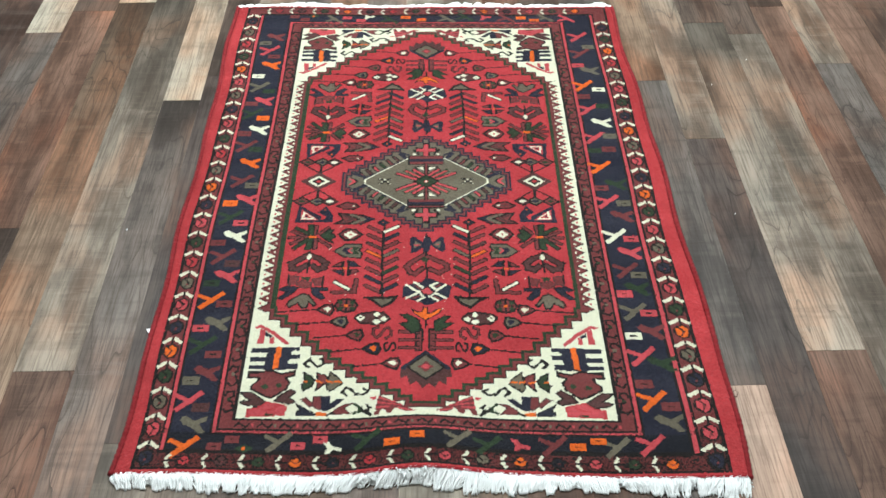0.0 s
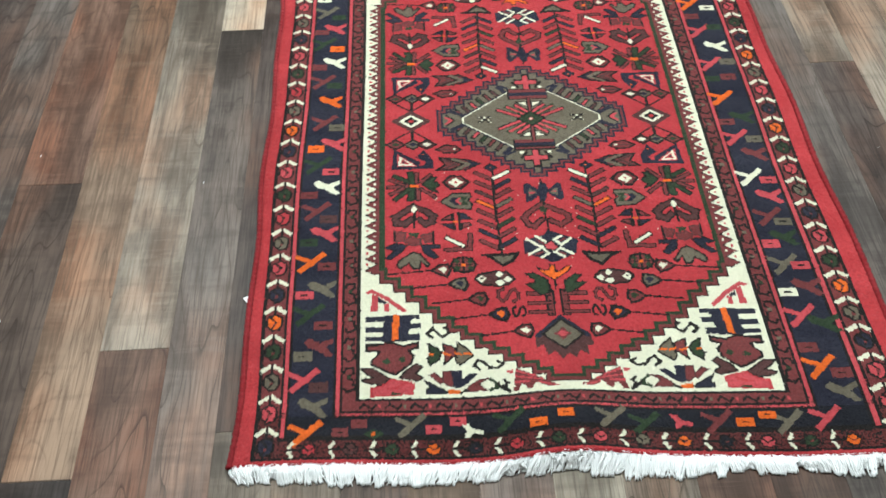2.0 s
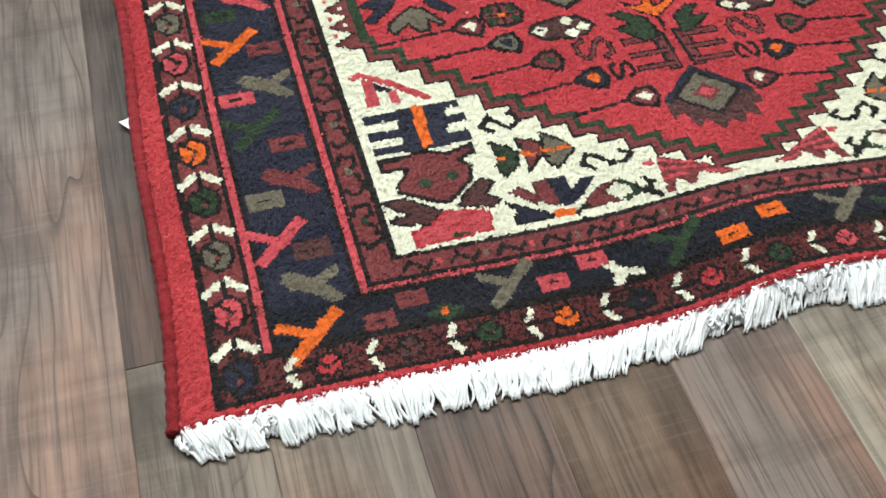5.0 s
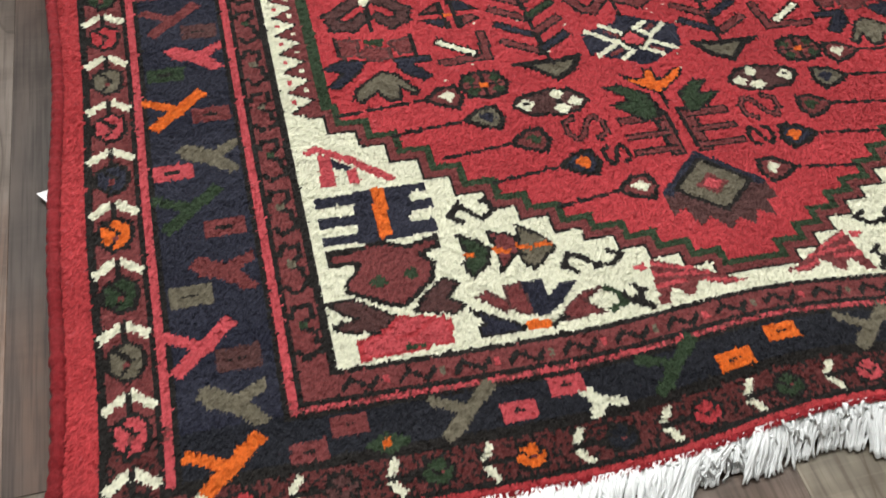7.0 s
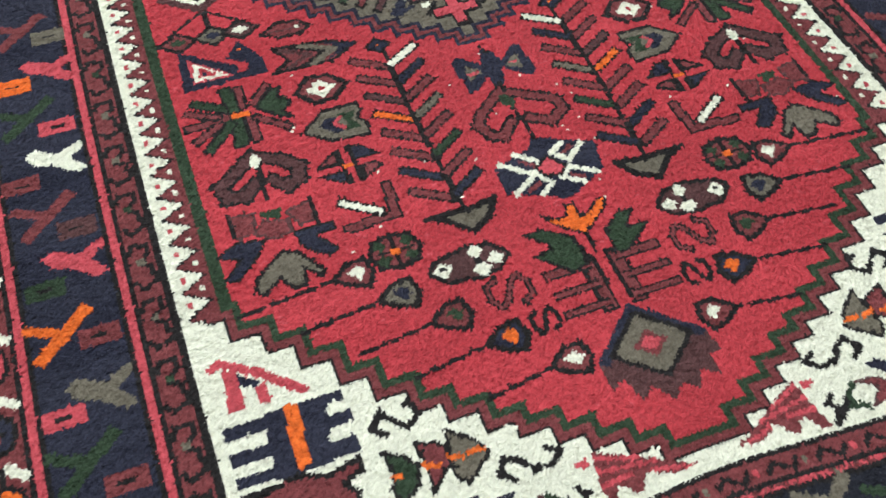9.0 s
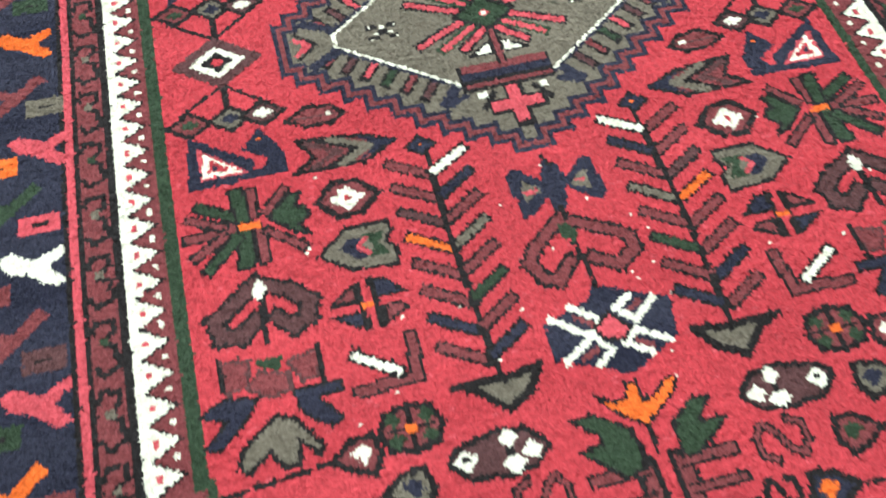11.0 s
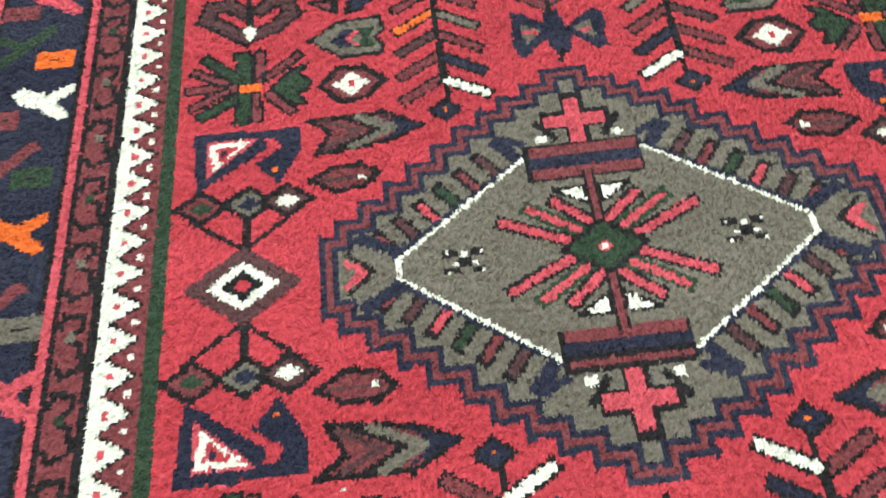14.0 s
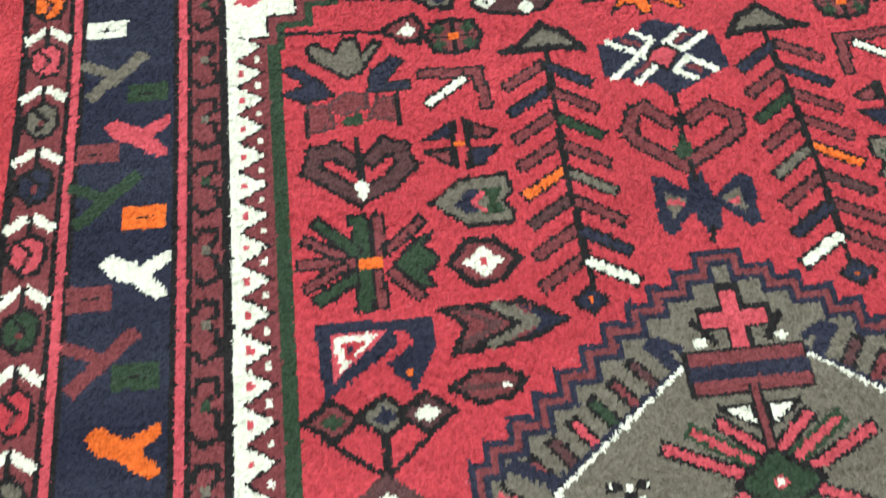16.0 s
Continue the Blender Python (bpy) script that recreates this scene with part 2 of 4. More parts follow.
class Pen:
    """Draws on the chart, turned into one quarter (or anywhere) by the signs sx, sy and an origin."""

    def __init__(self, sx=1, sy=1, at=(0, 0), swap=False, size=1.0):
        self.sx, self.sy, self.at, self.swap, self.size = sx, sy, at, swap, size

    def to(self, a, b):
        a, b = a * self.size, b * self.size
        if self.swap:
            a, b = b, a
        return self.at[0] + self.sx * a, self.at[1] + self.sy * b

    def poly(self, colour, *pts):
        p = [self.to(*q) for q in pts]
        xs, ys = [q[0] for q in p], [q[1] for q in p]
        i0, i1 = max(0, int((min(xs) + HALF_A) / KNOT) - 1), min(W, int((max(xs) + HALF_A) / KNOT) + 2)
        j0, j1 = max(0, int((min(ys) + HALF_B) / KNOT) - 1), min(H, int((max(ys) + HALF_B) / KNOT) + 2)
        if i0 >= i1 or j0 >= j1:
            return self
        gx, gy = GA[j0:j1, i0:i1], GB[j0:j1, i0:i1]
        inside = np.zeros(gx.shape, bool)
        for (xa, ya), (xb, yb) in zip(p, p[1:] + p[:1]):
            if ya != yb:
                inside ^= ((ya > gy) != (yb > gy)) & (gx < (xb - xa) * (gy - ya) / (yb - ya) + xa)
        art[j0:j1, i0:i1][inside] = colour
        return self

    def line(self, colour, width, *pts):
        for (xa, ya), (xb, yb) in zip(pts, pts[1:]):
            d = math.hypot(xb - xa, yb - ya) or 1
            ex, ey = (xb - xa) / d * width / 2, (yb - ya) / d * width / 2
            self.poly(colour, (xa - ex - ey, ya - ey + ex), (xb + ex - ey, yb + ey + ex), (xb + ex + ey, yb + ey - ex), (xa - ex + ey, ya - ey - ex))
        return self

    def edged(self, fill, edge, *pts, width=0.45):
        self.poly(fill, *pts)
        return self.line(edge, width, *pts, pts[0])

    def rect(self, colour, a0, a1, b0, b1):
        return self.poly(colour, (a0, b0), (a1, b0), (a1, b1), (a0, b1))

    def diamond(self, colour, a, b, ra, rb):
        return self.poly(colour, (a - ra, b), (a, b - rb), (a + ra, b), (a, b + rb))

    def near(self, a, b, size=None):
        x, y = self.to(a, b)
        return Pen(self.sx, self.sy, (x, y), self.swap, size or self.size)


QUARTERS = [Pen(sx, sy) for sy in (-1, 1) for sx in (-1, 1)]
AA, BB = np.abs(GA), np.abs(GB)

# frames of the border, from the rim inwards: across, along, colour
for ca, cb, colour in ((50.4, 70.4, CRIMSON), (47.4, 69.6, BLACK), (46.9, 69.3, MAROON), (43.9, 66.6, BLACK), (43.4, 66.1, PINK), (42.8, 66.1, BLACK),
                       (42.5, 65.9, NAVY), (35.8, 63.0, BLACK), (35.4, 62.6, PINK), (34.8, 62.2, BLACK), (34.5, 61.8, MAROON), (32.4, 60.3, BLACK), (31.9, 59.9, IVORY)):
    art[(AA < ca) & (BB < cb)] = colour
art[(AA >= 47.4) & (rng.random(art.shape) < 0.015)] = PINK

# the field: a stepped hexagon with a maroon and green edge
LINE_A, LINE_B = (0.0, 5.0, 8.3, 12.4, 16.7, 19.9, 23.8, 28.4, 31.9), (57.5, 54.2, 52.0, 49.4, 46.2, 43.2, 39.3, 35.2, 32.0)


def stepped(a, step):
    q = np.floor(a / step) * step + step / 2
    return np.interp(q, LINE_A, LINE_B)


edge_b = stepped(AA, 2.1)
panel = (AA < 31.9) & (BB < 59.9)
field = panel & (BB < edge_b) & (AA < 27.8)
hexa = panel & (AA < 28.8)


def grown(mask, knots):
    """The mask, wider by so many knots on every side, with square corners."""
    for _ in range(knots):
        m = mask.copy()
        m[1:] |= mask[:-1]
        m[:-1] |= mask[1:]
        mask = m.copy()
        mask[:, 1:] |= m[:, :-1]
        mask[:, :-1] |= m[:, 1:]
    return mask


hex_edge = [grown((AA < 28.8) & (BB < edge_b), k) for k in (3, 6, 7)]
for ring, colour in zip(hex_edge[::-1], (BLACK, MAROON, GREEN)):
    art[panel & ring & (BB > 34.6)] = colour
art[field] = RED
side = panel & (AA > 27.8) & (BB < 36.8)
art[side & (AA < 28.7) & (BB < 35.6)] = GREEN
art[side & (AA >= 28.7) & (BB < 36.0)] = MAROON
tooth = np.abs(((GB + 0.6) / 2.42) % 1.0 - 0.5) * 2
art[side & (AA > 31.0 - 2.0 * tooth) & (AA > 29.0)] = BLACK
art[side & (AA > 31.3 - 2.0 * tooth) & (AA > 29.2)] = IVORY
for n in range(-15, 16):
    for s in (-1, 1):
        b = n * 2.42 - 0.6
        if abs(b) < 35:
            Pen(s).rect(PINK, 30.5, 30.9, b - 0.25, b + 0.25)
            if abs(b + 1.21) < 35:
                Pen(s).rect(IVORY, 29.3, 29.7, b + 1.0, b + 1.45)


# near-end shade put into the colour: darker grounds, darker knots mixed in
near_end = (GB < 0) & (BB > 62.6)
art[near_end & (art == NAVY)] = INK_SHADE
art[near_end & (art == MAROON)] = SHADED_MAROON
art[near_end & (art == SHADED_MAROON) & (rng.random(art.shape) < 0.3)] = BLACK
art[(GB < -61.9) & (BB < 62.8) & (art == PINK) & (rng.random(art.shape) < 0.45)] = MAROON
art[(BB > 70.0) & (art == CRIMSON)] = DEEP

# ---- motifs of the field ----
def side_scroll(p):
    """Two brown curls that open from one stem, with an ivory bud."""
    p.line(BLACK, 1.5, (22.6, 22.0), (20.6, 23.0), (19.5, 24.1), (19.8, 25.4), (20.8, 25.8), (21.8, 24.9))
    p.line(BLACK, 1.5, (23.0, 21.9), (25.0, 23.5), (26.1, 24.3), (25.7, 25.6), (24.4, 25.8), (23.3, 24.8))
    p.line(BROWN, 0.9, (22.6, 22.0), (20.6, 23.0), (19.5, 24.1), (19.8, 25.4), (20.8, 25.8), (21.8, 24.9))
    p.line(BROWN, 0.9, (23.0, 21.9), (25.0, 23.5), (26.1, 24.3), (25.7, 25.6), (24.4, 25.8), (23.3, 24.8))
    p.line(BLACK, 0.5, (22.8, 26.5), (22.7, 22.7))
    p.poly(IVORY, (23.2, 22.6), (23.0, 23.2), (22.5, 23.1), (22.2, 22.5), (22.6, 21.6), (23.0, 21.9))


def centre_scroll(p):
    """Two maroon curls round a green bud on a stem."""
    p.line(BLACK, 1.25, (-0.2, 21.9), (3.0, 23.6), (3.9, 24.3), (4.0, 25.4), (2.5, 26.5), (0.9, 25.5))
    p.line(BLACK, 1.25, (-0.4, 21.7), (-3.0, 23.8), (-3.7, 24.9), (-3.0, 26.4), (-2.1, 26.8), (-0.8, 25.4))
    p.line(MAROON, 0.75, (-0.2, 21.9), (3.0, 23.6), (3.9, 24.3), (4.0, 25.4), (2.5, 26.5), (0.9, 25.5))
    p.line(MAROON, 0.75, (-0.4, 21.7), (-3.0, 23.8), (-3.7, 24.9), (-3.0, 26.4), (-2.1, 26.8), (-0.8, 25.4))
    p.line(BLACK, 0.45, (0.2, 27.8), (0.2, 25.7), (-0.2, 23.5))
    p.poly(GREEN, (-0.9, 23.3), (-0.1, 24.0), (0.5, 23.3), (0.1, 22.3), (-0.7, 22.3))


def star_plant(p):
    """Green and maroon blades round an orange knot."""
    p.line(BLACK, 1.45, (23.2, 19.9), (23.0, 17.4)).line(GREEN, 1.0, (23.2, 19.9), (23.0, 17.4))
    p.line(BLACK, 1.00, (21.9, 20.0), (22.0, 17.5)).line(MAROON, 0.55, (21.9, 20.0), (22.0, 17.5))
    p.line(BLACK, 1.10, (25.9, 20.0), (23.6, 17.8)).line(GREEN, 0.65, (25.9, 20.0), (23.6, 17.8))
    p.line(BLACK, 0.95, (26.7, 18.8), (24.5, 17.5)).line(MAROON, 0.5, (26.7, 18.8), (24.5, 17.5))
    p.line(BLACK, 1.05, (27.1, 17.1), (23.9, 16.9)).line(MAROON, 0.6, (27.1, 17.1), (23.9, 16.9))
    p.line(BLACK, 0.95, (26.8, 15.4), (24.5, 16.6)).line(MAROON, 0.5, (26.8, 15.4), (24.5, 16.6))
    p.line(BLACK, 1.10, (26.0, 14.5), (23.4, 16.0)).line(GREEN, 0.65, (26.0, 14.5), (23.4, 16.0))
    p.line(BLACK, 1.35, (23.2, 13.9), (22.9, 16.0)).line(GREEN, 0.9, (23.2, 13.9), (22.9, 16.0))
    p.line(BLACK, 0.95, (22.1, 13.8), (22.2, 15.9)).line(MAROON, 0.5, (22.1, 13.8), (22.2, 15.9))
    p.edged(GREEN, BLACK, (21.1, 16.6), (19.5, 18.1), (18.3, 18.6), (19.0, 17.6), (18.2, 16.9), (18.3, 16.1), (19.1, 15.9), (18.6, 14.8), (19.3, 14.6), (20.8, 16.0), width=0.3)
    p.line(BLACK, 0.95, (21.3, 17.7), (19.1, 19.5)).line(MAROON, 0.5, (21.3, 17.7), (19.1, 19.5))
    p.line(BLACK, 0.95, (21.2, 15.9), (19.7, 14.2)).line(MAROON, 0.5, (21.2, 15.9), (19.7, 14.2))
    p.poly(ORANGE, (23.4, 17.2), (21.9, 17.2), (21.8, 16.5), (23.4, 16.5))


def fan_leaf(p):
    """A grey lily leaf on navy blades over three maroon blocks."""
    p.edged(GREY, BLACK, (23.1, 32.0), (22.0, 32.4), (20.4, 34.8), (20.8, 35.2), (21.8, 34.1), (22.2, 35.7), (23.1, 35.6), (23.8, 34.4), (25.4, 35.5), (25.9, 35.0), (25.5, 33.9), width=0.35)
    p.edged(NAVY, BLACK, (27.9, 31.0), (26.3, 30.1), (24.1, 30.5), (24.7, 31.6), (26.8, 33.6), (27.9, 33.3), (26.2, 31.7), (27.6, 31.2), width=0.2)
    p.edged(NAVY, BLACK, (21.7, 30.5), (20.2, 30.6), (18.6, 30.4), (18.4, 31.2), (20.2, 31.3), (18.8, 33.2), (19.7, 33.6), (21.3, 32.4), width=0.2)
    p.edged(MAROON, BROWN, (26.2, 27.4), (24.3, 27.7), (24.5, 29.7), (26.1, 29.8), width=0.25)
    p.edged(MAROON, BROWN, (24.7, 29.7), (23.7, 28.7), (21.8, 29.2), (21.8, 30.4), (23.2, 30.7), width=0.25)
    p.edged(MAROON, BROWN, (21.7, 28.4), (19.7, 27.8), (19.8, 29.8), (21.0, 30.0), width=0.25)
    p.poly(GREEN, (23.9, 27.9), (22.0, 27.9), (22.3, 28.9), (23.6, 28.4))
    p.line(BLACK, 0.35, (26.3, 27.2), (26.2, 29.4))
    p.line(BLACK, 0.35, (19.6, 27.5), (19.6, 30.2))


def white_eye(p):
    p.edged(MAROON, BLACK, (-2.4, 0), (-1.0, -1.5), (0.8, -1.6), (2.3, 0), (0.9, 1.6), (-0.9, 1.5), width=0.5)
    p.poly(IVORY, (-1.4, 0), (-0.7, -0.5), (0, -1.1), (0.7, -0.5), (1.4, 0), (0.7, 0.5), (0, 1.1), (-0.7, 0.5))
    p.rect(RED, -0.25, 0.25, -0.25, 0.25)


def shield(p):
    """A grey pointed shield, half navy and half green, with a pink chevron."""
    p.edged(GREY, BLACK, (18.2, 20.8), (16.0, 22.4), (12.7, 22.6), (12.6, 21.2), (13.2, 20.5), (12.6, 19.6), (12.8, 18.8), (15.8, 18.8), width=0.3)
    p.poly(NAVY, (16.6, 20.6), (15.5, 21.6), (14.7, 21.7), (15.0, 20.7), (14.9, 19.7), (15.9, 19.8))
    p.poly(GREEN, (14.7, 21.7), (13.0, 21.7), (13.7, 20.5), (13.2, 19.6), (14.9, 19.5), (14.1, 20.6))
    p.line(PINK, 0.4, (14.6, 21.2), (15.3, 20.6), (14.6, 19.9))


def white_hook(p):
    """A maroon angle with an ivory bar, and a four-petalled flower beside it."""
    p.line(BLACK, 1.05, (17.4, 31.7), (13.5, 31.4), (13.3, 28.5)).line(MAROON, 0.6, (17.4, 31.7), (13.5, 31.4), (13.3, 28.5))
    p.line(BLACK, 1.00, (17.2, 29.1), (14.7, 30.8)).line(IVORY, 0.55, (17.2, 29.1), (14.7, 30.8))
    p.edged(NAVY, BLACK, (18.2, 25.9), (16.5, 27.0), (16.0, 27.3), (16.0, 25.8), width=0.2)
    p.edged(MAROON, BLACK, (14.6, 27.1), (12.9, 26.2), (13.4, 25.7), (14.6, 25.8), width=0.25)
    p.edged(MAROON, BLACK, (18.1, 25.0), (16.3, 25.0), (16.2, 23.7), (16.7, 23.9), width=0.25)
    p.edged(NAVY, BLACK, (14.9, 24.8), (12.8, 24.9), (14.1, 23.5), (14.9, 23.4), width=0.2)
    p.line(BLACK, 0.45, (15.9, 27.2), (16.0, 23.6))
    p.line(BLACK, 0.45, (14.9, 27.2), (15.1, 23.5))
    p.poly(ORANGE, (15.9, 25.7), (15.1, 25.7), (15.1, 25.1), (15.9, 25.1))


def rosette(p, petals=MAROON):
    p.edged(petals, BLACK, (-2.1, 0), (-1.5, -1.2), (0, -1.6), (1.5, -1.2), (2.1, 0), (1.5, 1.2), (0, 1.6), (-1.5, 1.2), width=0.5)
    for a, b in ((1.1, 0.7), (-1.1, 0.7), (1.1, -0.7), (-1.1, -0.7)):
        p.diamond(GREEN, a, b, 0.7, 0.55)
    p.line(BLACK, 0.3, (-1.5, 0), (1.5, 0)).line(BLACK, 0.3, (0, -1.2), (0, 1.2)).rect(ORANGE, -0.4, 0.4, -0.35, 0.35)


def drop(p, fill, heart, tail):
    """A heart-shaped bud on a stalk that runs out to the edge."""
    p.line(BLACK, 0.35, (1.0, 0.1), (tail, 0.9))
    p.edged(fill, BLACK, (1.8, 0.2), (0.6, 1.0), (-0.8, 1.5), (-1.4, 0.3), (-1.0, -1.1), (0.4, -0.9), width=0.45)
    p.poly(heart, (0.6, -0.1), (-0.3, 0.8), (-0.8, 0.0), (-0.3, -0.6))


def pair_of_eyes(p):
    p.edged(BROWN, BLACK, (-3.3, 0.2), (-2.0, -1.2), (0, -1.4), (2.6, -0.8), (3.3, 0), (2.2, 1.3), (-0.4, 1.6), (-2.2, 1.3), width=0.4)
    p.diamond(IVORY, 2.2, 0.1, 0.9, 0.8).rect(BLACK, 2.0, 2.4, -0.1, 0.3)
    p.diamond(IVORY, -0.8, 0.9, 0.8, 0.7).diamond(IVORY, -0.8, -0.8, 0.8, 0.7).diamond(IVORY, -2.1, 0.3, 0.7, 0.6)
    p.rect(BLACK, -1.0, -0.5, -0.25, 0.35)


def tree(p):
    p.line(BLACK, 0.5, (8.4, 13.0), (8.6, 21.5), (8.2, 33.0))
    tones = (MAROON, MAROON, BROWN, ORANGE, MAROON, MAROON, NAVY, MAROON)
    tones_in = (MAROON, NAVY, MAROON, GREY, MAROON, GREEN, MAROON, NAVY)
    for k in range(8):
        b = 15.4 + k * 2.28
        p.line(BLACK, 1.05, (8.9, b), (11.4, b - 1.5)).line(tones[k], 0.6, (9.0, b - 0.1), (11.4, b - 1.5))
        if k:
            p.line(BLACK, 1.05, (8.2, b - 0.2), (5.8, b - 1.8)).line(tones_in[k], 0.6, (8.1, b - 0.3), (5.8, b - 1.8))
    p.line(BLACK, 1.1, (8.3, 15.3), (5.7, 13.7)).line(IVORY, 0.65, (8.2, 15.2), (5.7, 13.7))
    p.edged(NAVY, BLACK, (10.0, 12.6), (8.7, 13.5), (7.4, 12.6), (8.7, 11.6), width=0.25).rect(ORANGE, 8.5, 8.8, 12.4, 12.7)
    p.edged(GREY, BLACK, (11.4, 32.9), (10.0, 33.5), (8.3, 35.2), (6.6, 34.2), (5.5, 32.6), (8.0, 33.0), width=0.6)


def tri_bird(p):
    """A bird whose body frames an ivory triangle."""
    p.poly(NAVY, (26.6, 12.9), (19.0, 12.5), (19.1, 10.3), (20.6, 7.7), (22.2, 9.7), (21.0, 10.4), (21.4, 10.9), (26.2, 7.6))
    p.poly(RED, (21.6, 11.9), (20.7, 11.7), (20.4, 10.9), (21.2, 10.5))
    p.poly(PINK, (25.7, 12.0), (21.9, 11.9), (25.5, 8.9)).poly(IVORY, (25.4, 11.8), (22.5, 11.7), (25.2, 9.4))
    p.edged(NAVY, RED, (24.8, 11.3), (23.6, 11.2), (24.6, 10.3), width=0.3)
    p.rect(ORANGE, 20.5, 20.9, 8.8, 9.1)


def chevron_leaf(p):
    p.edged(MAROON, BLACK, (18.5, 13.0), (16.9, 11.8), (17.9, 9.9), (13.0, 10.4), (10.5, 11.5), (13.2, 13.1), width=0.4)
    p.poly(NAVY, (13.6, 12.9), (10.5, 11.5), (13.4, 10.5), (12.0, 11.6))
    p.line(GREY, 0.7, (14.8, 12.8), (12.6, 11.6), (15.4, 10.4)).line(BLACK, 0.35, (15.8, 12.8), (13.6, 11.6), (16.4, 10.3))
    p.line(BROWN, 0.5, (17.0, 12.7), (15.0, 11.6), (17.3, 10.3))


def cone(p):
    p.edged(MAROON, BLACK, (18.4, 7.7), (16.9, 8.6), (15.0, 8.7), (13.7, 7.8), (14.8, 6.8), (16.8, 6.6), width=0.4)
    p.line(BROWN, 0.4, (17.6, 7.7), (14.5, 7.7)).rect(IVORY, 14.7, 15.2, 7.4, 7.9)


def small_diamonds(p):
    p.line(BLACK, 0.55, (22.8, 2.0), (22.7, 5.6)).line(BLACK, 0.35, (22.9, 2.8), (26.4, 5.2)).line(BLACK, 0.35, (22.6, 2.8), (19.5, 5.3))
    for a, f, h in ((25.8, MAROON, GREEN), (22.6, GREY, NAVY), (20.0, BROWN, IVORY)):
        p.edged(f, BLACK, (a + 1.8, 6.4), (a, 7.6), (a - 1.7, 6.3), (a, 5.1), width=0.4)
        p.diamond(h, a, 6.3, 0.75, 0.65)


def bow(p):
    """A navy bow of two hollow triangles."""
    p.poly(NAVY, (-3.0, 21.2), (-2.1, 21.0), (-0.2, 19.3), (-0.6, 18.3), (-1.9, 16.9), (-2.7, 16.5), (-3.2, 17.1))
    p.poly(NAVY, (3.2, 20.9), (3.8, 20.3), (3.6, 16.8), (2.8, 16.6), (0.9, 18.7), (1.2, 19.4))
    p.poly(NAVY, (-0.5, 20.9), (0.6, 21.1), (0.8, 19.3), (1.2, 18.6), (1.0, 16.8), (-0.1, 16.4), (-0.8, 18.2), (-0.6, 19.3))
    p.poly(GREY, (-2.5, 19.9), (-0.8, 19.0), (-2.2, 17.7))
    p.poly(GREY, (2.7, 19.7), (2.8, 17.7), (1.3, 18.9))
    p.line(PINK, 0.4, (-2.1, 19.0), (-1.4, 18.9))
    p.line(PINK, 0.4, (2.0, 18.7), (2.5, 18.7))
    p.line(BLACK, 0.4, (0.1, 21.9), (0.1, 20.7))
    p.line(BLACK, 0.4, (0.3, 16.7), (0.0, 15.9))


def snowflake(p):
    """Ivory forked arms on a navy hexagon."""
    p.poly(NAVY, (-4.3, 29.9), (-0.7, 28.7), (0.0, 27.5), (3.6, 29.3), (4.9, 29.7), (4.3, 32.8), (0.8, 34.5), (-0.1, 34.7), (-1.0, 34.0), (-4.3, 32.7))
    p.line(IVORY, 0.48, (-3.7, 29.6), (-1.4, 31.5), (-3.6, 32.9))
    p.line(IVORY, 0.48, (-2.1, 29.0), (-0.5, 30.3), (-1.4, 31.5), (-0.3, 32.7), (-1.6, 33.6))
    p.line(IVORY, 0.48, (2.1, 29.0), (0.8, 29.8), (2.0, 30.9), (3.7, 29.6))
    p.line(IVORY, 0.48, (3.8, 33.0), (1.8, 31.6), (0.6, 32.4), (2.2, 33.5))
    p.line(MAROON, 0.4, (-2.0, 29.9), (-1.1, 30.5))
    p.line(MAROON, 0.4, (-2.4, 32.9), (-1.4, 32.5))
    p.line(MAROON, 0.4, (1.8, 30.1), (2.7, 29.6))
    p.line(MAROON, 0.4, (1.6, 32.5), (2.4, 33.0))
    p.edged(PINK, BLACK, (-1.0, 30.9), (0.3, 30.0), (1.5, 31.4), (0.7, 32.2), (-0.6, 31.8), width=0.3)


def lily(p):
    for s in (-1, 1):
        p.line(BLACK, 0.35, (0.5 * s, 40.6), (0.8 * s, 45.4))
        p.line(BLACK, 1.4, (1.2 * s, 41.0), (1.2 * s, 44.9)).line(MAROON, 0.9, (1.2 * s, 41.0), (1.2 * s, 44.9))
        for b in (41.1, 43.0, 44.8):
            p.line(BLACK, 0.95, (1.4 * s, b), (4.6 * s, b)).line(MAROON, 0.5, (1.2 * s, b), (4.6 * s, b))
    p.edged(ORANGE, BLACK, (-2.7, 35.6), (-1.5, 36.4), (-0.7, 36.3), (-0.5, 35.2), (0.3, 35.2), (0.4, 36.6), (1.0, 36.6), (2.4, 35.4), (2.9, 35.7), (2.5, 36.5), (0.0, 38.4), (-1.9, 36.9), width=0.2)
    p.edged(GREEN, BLACK, (-4.8, 36.9), (-3.2, 36.9), (-1.1, 38.4), (-1.2, 41.1), (-2.6, 41.3), (-4.9, 39.1), (-3.4, 38.9), (-3.3, 38.3), width=0.25)
    p.edged(GREEN, BLACK, (1.6, 38.5), (3.5, 37.2), (4.4, 37.4), (3.3, 38.8), (5.1, 39.0), (3.7, 40.0), (2.5, 40.9), (1.4, 40.9), width=0.25)
    p.line(BLACK, 0.35, (0.0, 38.4), (-0.1, 40.3))
    p.line(BLACK, 0.35, (-1.2, 38.6), (-0.7, 41.2))


